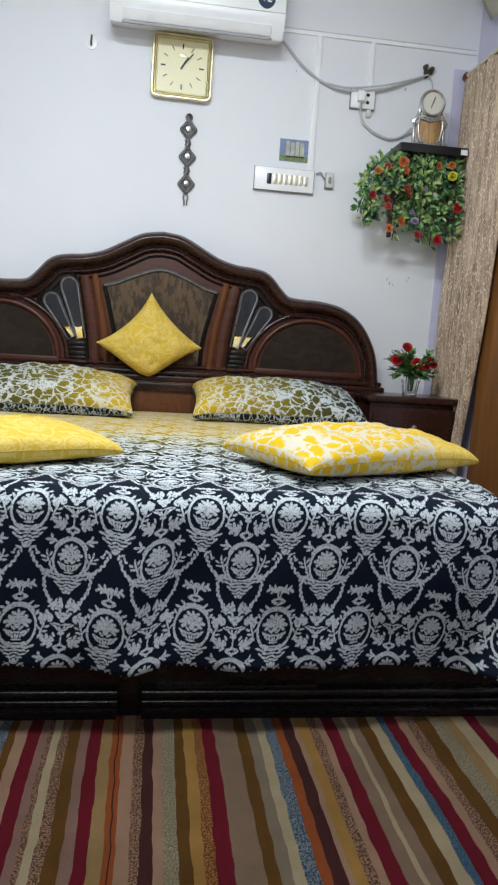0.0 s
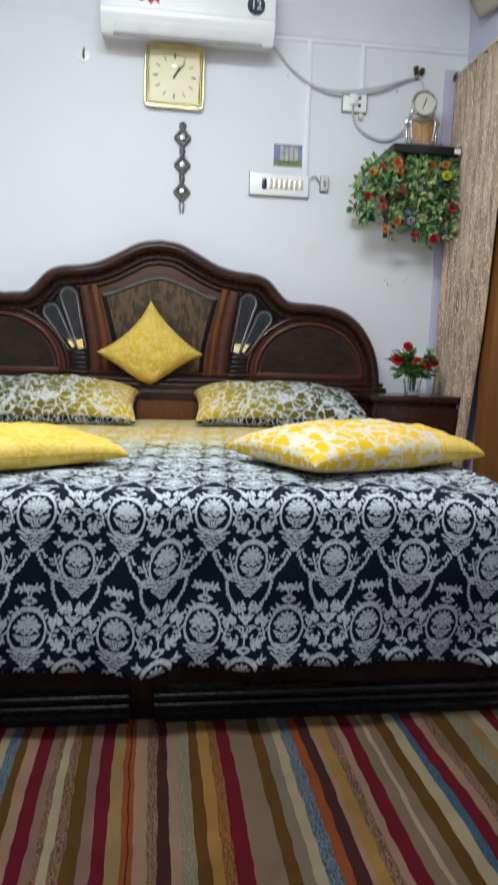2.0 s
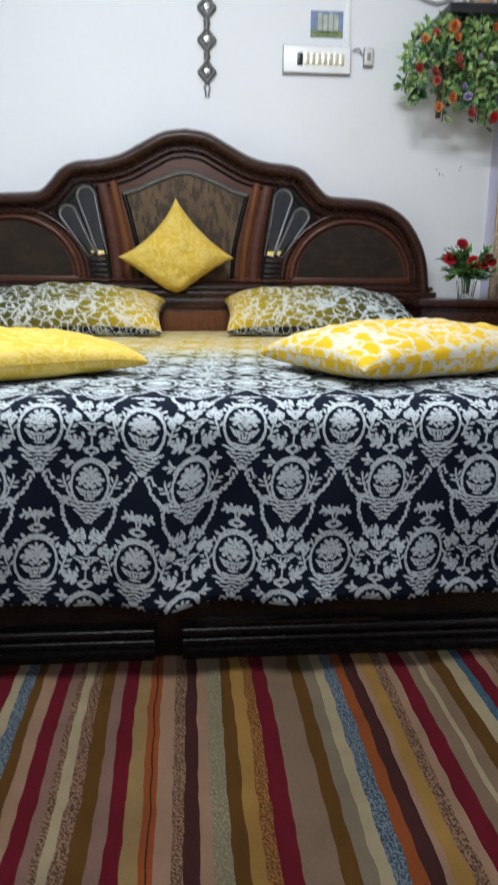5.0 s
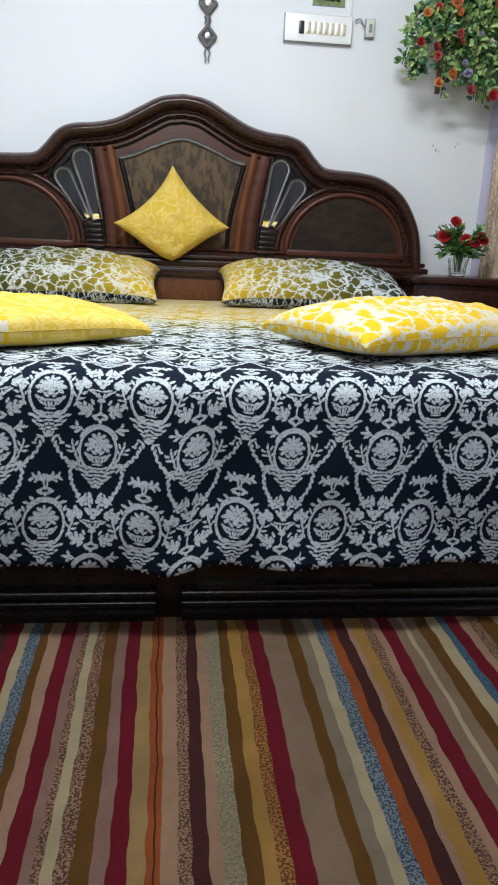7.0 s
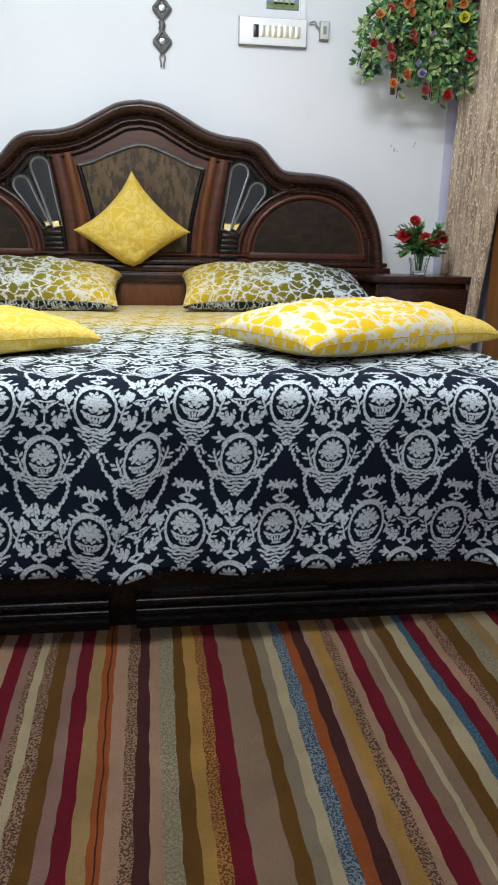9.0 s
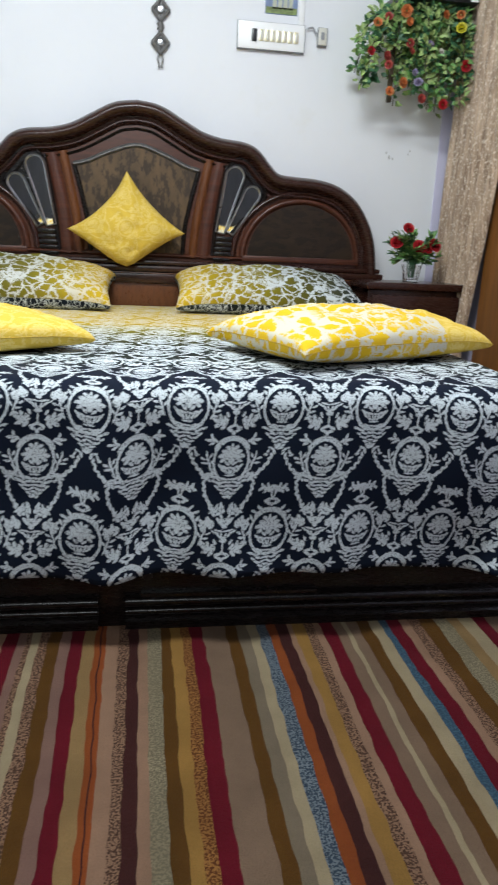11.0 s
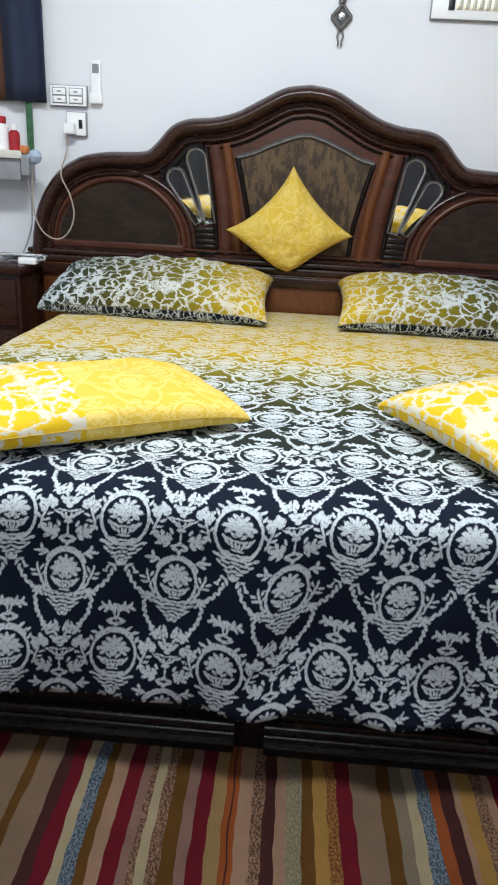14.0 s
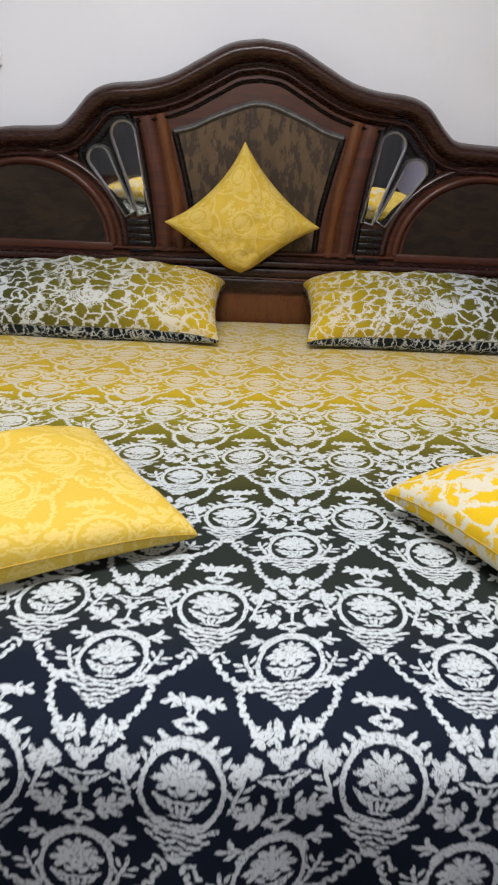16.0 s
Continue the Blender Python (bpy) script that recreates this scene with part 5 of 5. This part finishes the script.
# ---- leaves and blossoms ----
def leaf(bm, at, direction, up, length, width, mat=0):
    d, u = direction.normalized(), up.normalized()
    w = d.cross(u)
    w = w.normalized() if w.length > 1e-4 else Vector((1, 0, 0))
    nrm = w.cross(d)
    p = [at, at + d * length * 0.35 + w * width * 0.5 + nrm * length * 0.06, at + d * length * 0.75 + w * width * 0.33, at + d * length - nrm * length * 0.15,
         at + d * length * 0.75 - w * width * 0.33, at + d * length * 0.35 - w * width * 0.5 + nrm * length * 0.06, at + d * length * 0.5 - nrm * length * 0.05]
    v = [bm.verts.new(q) for q in p]
    for a, b in ((0, 1), (1, 2), (2, 3), (3, 4), (4, 5), (5, 0)):
        f = bm.faces.new((v[a], v[b], v[6]))
        f.material_index = mat


def blossom(at, r, rng, facing, rows=3):
    bm = bmesh.new()
    f = facing.normalized()
    side = f.cross(Vector((0.3, 0.2, 0.9))).normalized()
    up = side.cross(f).normalized()
    for k in range(rows):
        count = 3 + k * 2
        for i in range(count):
            a = 2 * math.pi * (i / count + 0.13 * k) + rng.uniform(-0.2, 0.2)
            out = side * math.cos(a) + up * math.sin(a)
            open_ = 0.25 + 0.75 * k / max(1, rows - 1)
            base = at + out * r * 0.15
            grid = []
            for v in range(4):
                t = v / 3
                c = base + out * r * open_ * t * (1 - 0.15 * t) + f * r * (0.85 - 0.5 * open_) * math.sin(t * 1.5)
                wd = r * 0.62 * math.sin(math.pi * (0.18 + 0.62 * t))
                tan = f.cross(out)
                grid.append([bm.verts.new(c + tan * wd * s - out * abs(s) * r * 0.12) for s in (-1, 0, 1)])
            for v in range(3):
                for s in range(2):
                    bm.faces.new((grid[v][s], grid[v][s + 1], grid[v + 1][s + 1], grid[v + 1][s]))
    return bm


def garland():
    rng = random.Random(5)
    root = thing("artificial_flower_garland", (1.1, 3.75, 1.88), "artificial trailing vine with orange and red blossoms", "artificial flowers")
    bm, stems = bmesh.new(), bmesh.new()
    trails = []
    for k in range(30):
        x = 0.95 + (k % 10) / 9 * 0.33 + rng.uniform(-0.02, 0.02)
        y = 3.69 + (k // 10) * 0.07 + rng.uniform(-0.02, 0.02)
        dx = (x - 1.1) * rng.uniform(0.1, 0.45) - (0.06 if x < 1.0 else 0)
        drop = rng.uniform(0.16, 0.4) * (0.85 if x < 0.98 else 1.0)
        pts = curve_through([(x, y, 1.875), (x + dx * 0.4, y - 0.03, 1.875 - drop * 0.25), (x + dx * 0.8, y - 0.045, 1.875 - drop * 0.65), (x + dx, y - 0.03, 1.875 - drop)], 5)
        trails.append(pts)
        tube(pts, 0.0022, 5, stems)
        for p in pts:
            for _ in range(rng.choice((1, 3, 6, 9))):
                d = Vector((rng.uniform(-1, 1), rng.uniform(-1, 0.4), rng.uniform(-0.7, 0.9)))
                leaf(bm, p + d * 0.016, d, Vector((rng.uniform(-0.5, 0.5), -1, rng.uniform(0, 1))), rng.uniform(0.024, 0.044), rng.uniform(0.013, 0.024), rng.choice((0, 0, 1, 1, 2, 2, 2)))
    for _ in range(5):
        p = Vector((rng.uniform(0.86, 0.92), 3.7, rng.choice((1.76, 1.58, 1.6, 1.74))))
        for _ in range(9):
            d = Vector((rng.uniform(-1, 1), rng.uniform(-1, 0.3), rng.uniform(-0.8, 0.8)))
            leaf(bm, p + d * 0.015, d, Vector((0.2, -1, 0.4)), rng.uniform(0.025, 0.045), 0.024, 1)
    part("foliage", bm, [M_LEAF, M_LEAF2, M_LEAF3], root, "mixed green plastic leaves")["kind"] = "stuff"
    part("stem_tangle", stems, M_STEM, root)["kind"] = "stuff"
    for x, z, r, m in ((0.885, 1.785, 0.022, M_ORANGE), (0.862, 1.675, 0.02, M_RED), (1.0, 1.835, 0.028, M_ORANGE), (1.02, 1.8, 0.02, M_ORANGE), (1.03, 1.72, 0.02, M_PINK), (1.04, 1.69, 0.018, M_PINK), (0.935, 1.665, 0.022, M_PINK),
                       (0.945, 1.63, 0.02, M_PINK), (1.01, 1.565, 0.025, M_ORANGE), (0.96, 1.53, 0.022, M_ORANGE), (1.1, 1.51, 0.022, M_PINK), (1.2, 1.495, 0.025, M_RED), (1.285, 1.65, 0.028, M_RED), (1.245, 1.79, 0.026, M_YELLOW),
                       (1.235, 1.84, 0.02, M_ORANGE), (1.17, 1.835, 0.02, M_ORANGE), (1.12, 1.72, 0.02, M_VIOLET), (1.08, 1.57, 0.022, M_VIOLET), (1.17, 1.7, 0.014, M_DIAL_WHITE), (0.93, 1.81, 0.02, M_PINK), (1.06, 1.61, 0.016, M_VIOLET)):
        part("blossom", blossom(Vector((x, 3.625 + 0.02 * rng.random(), z)), r * 0.9, rng, Vector((rng.uniform(-0.5, 0.5), -1, rng.uniform(-0.3, 0.5)))), m, root)
    part("holder", box(0.972, 0.99, 3.7, 3.72, 1.5, 1.88, 0.002), M_STEM, root)


def shelf_right():
    root = thing("wall_shelf", (1.15, 3.78, 1.9), "black glossy floating wall shelf with price tag", "shelf", hung=(0.021, 0.066, 1.08, 1))
    part("board", box(0.99, 1.316, 3.645, WALL_Y, 1.885, 1.925, 0.003), M_BLACK, root)
    part("tag", box(1.28, 1.312, 3.6425, 3.645, 1.89, 1.915, 0), M_PLASTIC, root, "small white price tag")
    part("bracket", box(1.02, 1.28, WALL_Y - 0.02, WALL_Y, 1.84, 1.885, 0.002), M_BLACK, root)


def table_clock():
    x, y, z = 1.147, 3.74, 1.925
    root = thing("table_clock", (x, y, z), "silver pendulum table clock with copper window", "clock")
    part("base", box(x - 0.088, x + 0.088, y - 0.035, y + 0.035, z, z + 0.022, 0.006), M_SILVER, root)
    shield = flat([(-0.055, 0.135), (-0.058, 0.09), (-0.045, 0.04), (0.0, 0.022), (0.045, 0.04), (0.058, 0.09), (0.055, 0.135), (0.0, 0.122)], 4)
    part("window", prism([(x + a, z + b) for a, b in shield], y - 0.014, y + 0.02), M_COPPER, root, "copper pendulum window")
    part("window_frame", band([(x + a, z + b) for a, b in shield], round_profile(-0.008, 0.006, 0.01, 0.012), y, closed=True, side=1), M_SILVER, root)
    for s in (-1, 1):
        part("column", lathe([(0.0, 0.02), (0.013, 0.021), (0.008, 0.03), (0.007, 0.1), (0.012, 0.108), (0.008, 0.118), (0.0, 0.125)], (x + s * 0.074, y, z), 14), M_SILVER, root)
        part("scroll", tube(curve_through([(x + s * 0.085, y, z + 0.118), (x + s * 0.07, y - 0.005, z + 0.135), (x + s * 0.055, y, z + 0.16), (x + s * 0.05, y, z + 0.2)], 5), 0.009, 8), M_SILVER, root)
        part("finial", lathe([(0.0, 0.0), (0.007, 0.004), (0.004, 0.016), (0.0, 0.026)], (x + s * 0.052, y, z + 0.2), 10), M_SILVER, root)
    part("arch", tube(curve_through([(x - 0.06, y, z + 0.14), (x - 0.03, y - 0.008, z + 0.145), (x, y - 0.012, z + 0.138), (x + 0.03, y - 0.008, z + 0.145), (x + 0.06, y, z + 0.14)], 5), 0.012, 8), M_SILVER, root)
    bezel = part("bezel", lathe([(0.046, 0.0), (0.062, 0.006), (0.064, 0.022), (0.056, 0.032), (0.049, 0.026)], (x, y, z + 0.205), 36, "y", capped=False), M_SILVER, root)
    part("dial", lathe([(0.0, 0.024), (0.05, 0.024), (0.051, 0.0)], (x, y, z + 0.205), 32, "y"), M_DIAL_WHITE, root)
    for deg, length in ((70, 0.03), (250, 0.024)):
        bm = box(-0.003, length, -0.0268, -0.025, -0.002, 0.002, 0)
        bmesh.ops.transform(bm, matrix=Matrix.Translation((x, y, z + 0.205)) @ Euler((0, -radians(deg), 0)).to_matrix().to_4x4(), verts=bm.verts)
        part("clock_hand", bm, M_BLACK, root)


shelf_right()
table_clock()
garland()


def rose_vase():
    rng = random.Random(11)
    x, y, z = 1.105, 3.6, 0.748
    root = thing("rose_vase", (x, y, z), "cut-glass vase of red artificial roses on bedside table", "vase")
    part("vase", lathe([(0.0, 0.004), (0.03, 0.004), (0.033, 0.0), (0.036, 0.02), (0.039, 0.045), (0.045, 0.078), (0.041, 0.078), (0.035, 0.045), (0.03, 0.014), (0.0, 0.012)], (x, y, z), 28, flute=0.07), M_GLASS, root, "ribbed clear glass vase")
    stems, bm = bmesh.new(), bmesh.new()
    heads = [(-0.095, 0.17, 0.032), (-0.045, 0.235, 0.027), (0.015, 0.155, 0.035), (0.085, 0.165, 0.035), (0.055, 0.15, 0.027)]
    for dx, dz, r in heads:
        tube(curve_through([(x + dx * 0.1, y, z + 0.02), (x + dx * 0.3, y, z + 0.1), (x + dx, y - 0.01, z + dz)], 5), 0.0028, 6, stems)
        part("rose", blossom(Vector((x + dx, y - 0.03, z + dz)), r, rng, Vector((dx * 3, -1, 0.6)), 4), M_RED, root, "dark red rose head")
    for k in range(48):
        a = rng.uniform(0, 2 * math.pi)
        reach = rng.uniform(0.05, 0.135)
        tip = Vector((x + reach * math.cos(a), y + 0.6 * reach * math.sin(a), z + rng.uniform(0.085, 0.21)))
        pts = curve_through([(x, y, z + 0.05), (x + 0.3 * (tip.x - x), y, z + 0.12), tip], 5)
        tube(pts, 0.0016, 5, stems)
        for p in pts[4:]:
            for s in (-1, 1, 0):
                d = (tip - Vector((x, y, z + 0.1))).normalized() + Vector((rng.uniform(-0.9, 0.9), rng.uniform(-0.9, 0.4), rng.uniform(-0.4, 0.7)))
                leaf(bm, p, d, Vector((0, -0.5, 1)), rng.uniform(0.024, 0.042), rng.uniform(0.014, 0.022), rng.choice((0, 0, 1, 2)))
    part("foliage", bm, [M_LEAF, M_LEAF2, M_LEAF3], root)["kind"] = "stuff"
    part("stem_tangle", stems, M_LEAF2, root)["kind"] = "stuff"


rose_vase()


# ---- curtain on the side wall ----
def curtain():
    root = thing("curtain", (1.37, 3.6, 2.3), "beige shimmering jacquard curtain gathered on a rod", "curtain")

    def place(i, j):
        z = 2.3 - j * 2.22
        near = 3.2 + 0.33 * j ** 1.2
        y = 3.85 + (near - 3.85) * i
        f = 0.034 * math.sin(i * 38 + 0.8 * wave(i * 4, j * 1.2, 1)) + 0.016 * wave(i * 9, j * 3, 2)
        return Vector((1.352 + f * (0.5 + 0.5 * j) - 0.035 * j * (1 - i), y + 0.01 * wave(i * 6, j * 4, 8), z + 0.004 * wave(i * 20, 0, 0)))
    thicken(part("drape", cloth_grid(120, 60, place, lambda i, j: (i, j)), M_CURTAIN, root), 0.004)
    part("rod", tube([(1.365, 3.86, 2.318), (1.365, 2.9, 2.318)], 0.012, 12), M_BRASS, root)
    part("finial", lathe([(0.0, -0.03), (0.018, -0.022), (0.022, 0.0), (0.012, 0.014), (0.014, 0.02)], (1.365, 3.865, 2.318), 14, "y"), M_WOOD_ORANGE, root)


curtain()


def hanging_sheet():
    """A loose beige sheet under the ceiling corner, tied up at one end."""
    root = thing("ceiling_sheet", (1.3, 3.4, 2.8), "loose beige sheet hanging from the ceiling corner", "sheet")

    def place(i, j):
        a = Vector((1.27, 3.86, 2.98)).lerp(Vector((1.405, 3.69, 2.49)), j)
        b = Vector((1.1, 2.6, 2.99)).lerp(Vector((1.405, 2.6, 2.42)), j)
        p = a.lerp(b, i)
        return p + Vector((-0.02 * math.sin(i * 9 + j * 2), 0, -0.03 * math.sin(math.pi * j) * (0.5 + wave(i * 3, j * 3, 1))))
    thicken(part("sheet", cloth_grid(30, 20, place, lambda i, j: (i, j)), M_SHEET, root), 0.004)
    bm = bmesh.new()
    rng = random.Random(3)
    for k in range(7):
        leaf(bm, Vector((1.27, 3.8, 2.93)), Vector((rng.uniform(-0.6, 0.4), rng.uniform(-0.5, 0.1), rng.uniform(-1, 0.2))), Vector((0, -1, 0.2)), rng.uniform(0.05, 0.12), 0.05)
    thicken(part("knot", bm, M_SHEET, root, "crumpled tied knot"), 0.003)
    part("string", tube([(1.275, 3.79, 2.93), (1.278, 3.8, 2.86), (1.276, 3.82, 2.76)], 0.002, 5), M_STEM, root)


hanging_sheet()


# ---- things beside the headboard on the far side from the door ----
def hanging_cloth():
    root = thing("hanging_cloth", (-1.6, 3.8, 1.9), "dark navy and brown cloth hanging on the wall", "cloth")

    def place(i, j):
        x = -1.205 - i * 0.75
        return Vector((x + 0.01 * j, 3.86 + 0.02 * math.sin(i * 30) - 0.01, 2.45 - j * 1.04))
    bm = cloth_grid(60, 12, place, lambda i, j: (i, j))
    for f in bm.faces:
        f.material_index = 1 if f.calc_center_median().x < -1.37 else 0
    thicken(part("drape", bm, [M_NAVYCLOTH, M_BROWNCLOTH], root), 0.004)


def small_shelf():
    root = thing("wall_shelf", (-1.5, 3.78, 1.2), "narrow cream wall shelf beside the headboard", "shelf", hung=(-0.05, -0.03, 1, 1))
    part("board", box(-1.9, -1.255, 3.7, WALL_Y, 1.185, 1.215, 0.003), M_PLASTIC_OLD, root)
    part("apron", box(-1.88, -1.27, 3.72, WALL_Y, 1.1, 1.185, 0.003), M_GREY_PLASTIC, root)
    for x, r, h, m, lid, nm, lab in ((-1.31, 0.022, 0.1, M_RED, M_PLASTIC, "jar", "red plastic jar with white cap"), (-1.36, 0.026, 0.13, M_PLASTIC, M_RED, "bottle", "white bottle with red cap"), (-1.42, 0.026, 0.11, M_PINK, M_BLACK, "jar", "dark red jar with black cap"), (-1.48, 0.024, 0.14, M_PLASTIC, M_GREY_PLASTIC, "bottle", "white plastic bottle with grey cap")):
        j = thing(nm, (x, 3.78, 1.215), lab, nm, "bottles on the shelf")
        part("body", lathe([(0.0, 0.0), (r, 0.0), (r * 1.03, h * 0.5), (r, h * 0.7), (r * 0.6, h * 0.78), (r * 0.6, h * 0.8)], (x, 3.78, 1.215), 18), m, j)
        part("cap", lathe([(r * 0.66, h * 0.79), (r * 0.68, h), (0.0, h * 1.01)], (x, 3.78, 1.215), 18), lid, j)
    plug = thing("plug", (-1.245, 3.72, 1.22), "orange plug with blue glass globe and hanging leads", "plug")
    part("body", box(-1.262, -1.23, 3.7, 3.735, 1.205, 1.235, 0.006), M_ORANGE, plug)
    part("globe", lathe([(0.0, -0.03), (0.02, -0.022), (0.03, 0.0), (0.02, 0.022), (0.0, 0.03)], (-1.205, 3.72, 1.195), 18), M_PALEBLUE, plug, "pale blue globe")
    part("block", box(-1.26, -1.225, 3.7, 3.74, 1.12, 1.2, 0.006), M_GREY_PLASTIC, plug)
    part("lead", tube(curve_through([(-1.24, 3.72, 1.13), (-1.235, 3.73, 1.03), (-1.24, 3.74, 0.93), (-1.27, 3.745, 0.84), (-1.3, 3.7, 0.755)], 6), 0.004, 6), M_GREY_PLASTIC, plug)
    strip = thing("green_strip", (-1.27, 3.86, 1.3), "narrow green ribbon hanging by the shelf", "ribbon")
    part("ribbon", box(-1.285, -1.258, 3.862, 3.868, 1.216, 1.43, 0), M_LEAF2, strip)


def cords():
    root = thing("phone_charger_cable", (-1.12, 3.8, 1.1), "white charger cord looping down over the headboard", "cable")
    y = HEAD_Y - 0.075
    part("cord", tube(curve_through([(-1.107, WALL_Y - 0.06, 1.29), (-1.108, WALL_Y - 0.06, 1.22), (-1.105, y - 0.0, 1.13), (-1.07, y, 1.05), (-1.055, y, 0.97), (-1.08, y, 0.9), (-1.13, y, 0.865), (-1.19, y, 0.89), (-1.225, y, 0.96), (-1.232, y, 1.05), (-1.225, y, 1.14)], 6), 0.0034, 8), M_CORD, root)
    pile = thing("charger_cables", (-1.27, 3.6, 0.748), "tangled grey cables with white adapter on table", "cables")
    rng = random.Random(8)
    for k in range(4):
        p = [(-1.36 + rng.uniform(0, 0.22), 3.56 + rng.uniform(0, 0.12), 0.753 + 0.004 * k + rng.uniform(0, 0.025)) for _ in range(7)]
        part("cable", tube(curve_through(p, 6), 0.0042, 6), M_CABLE if k % 2 else M_GREY_PLASTIC, pile)
    adapter = thing("adapter", (-1.13, 3.62, 0.76), "small white charger adapter on bedside table", "adapter")
    part("body", box(-1.235, -1.16, 3.55, 3.6, 0.7485, 0.775, 0.006), M_PLASTIC, adapter)


hanging_cloth()
small_shelf()
cords()
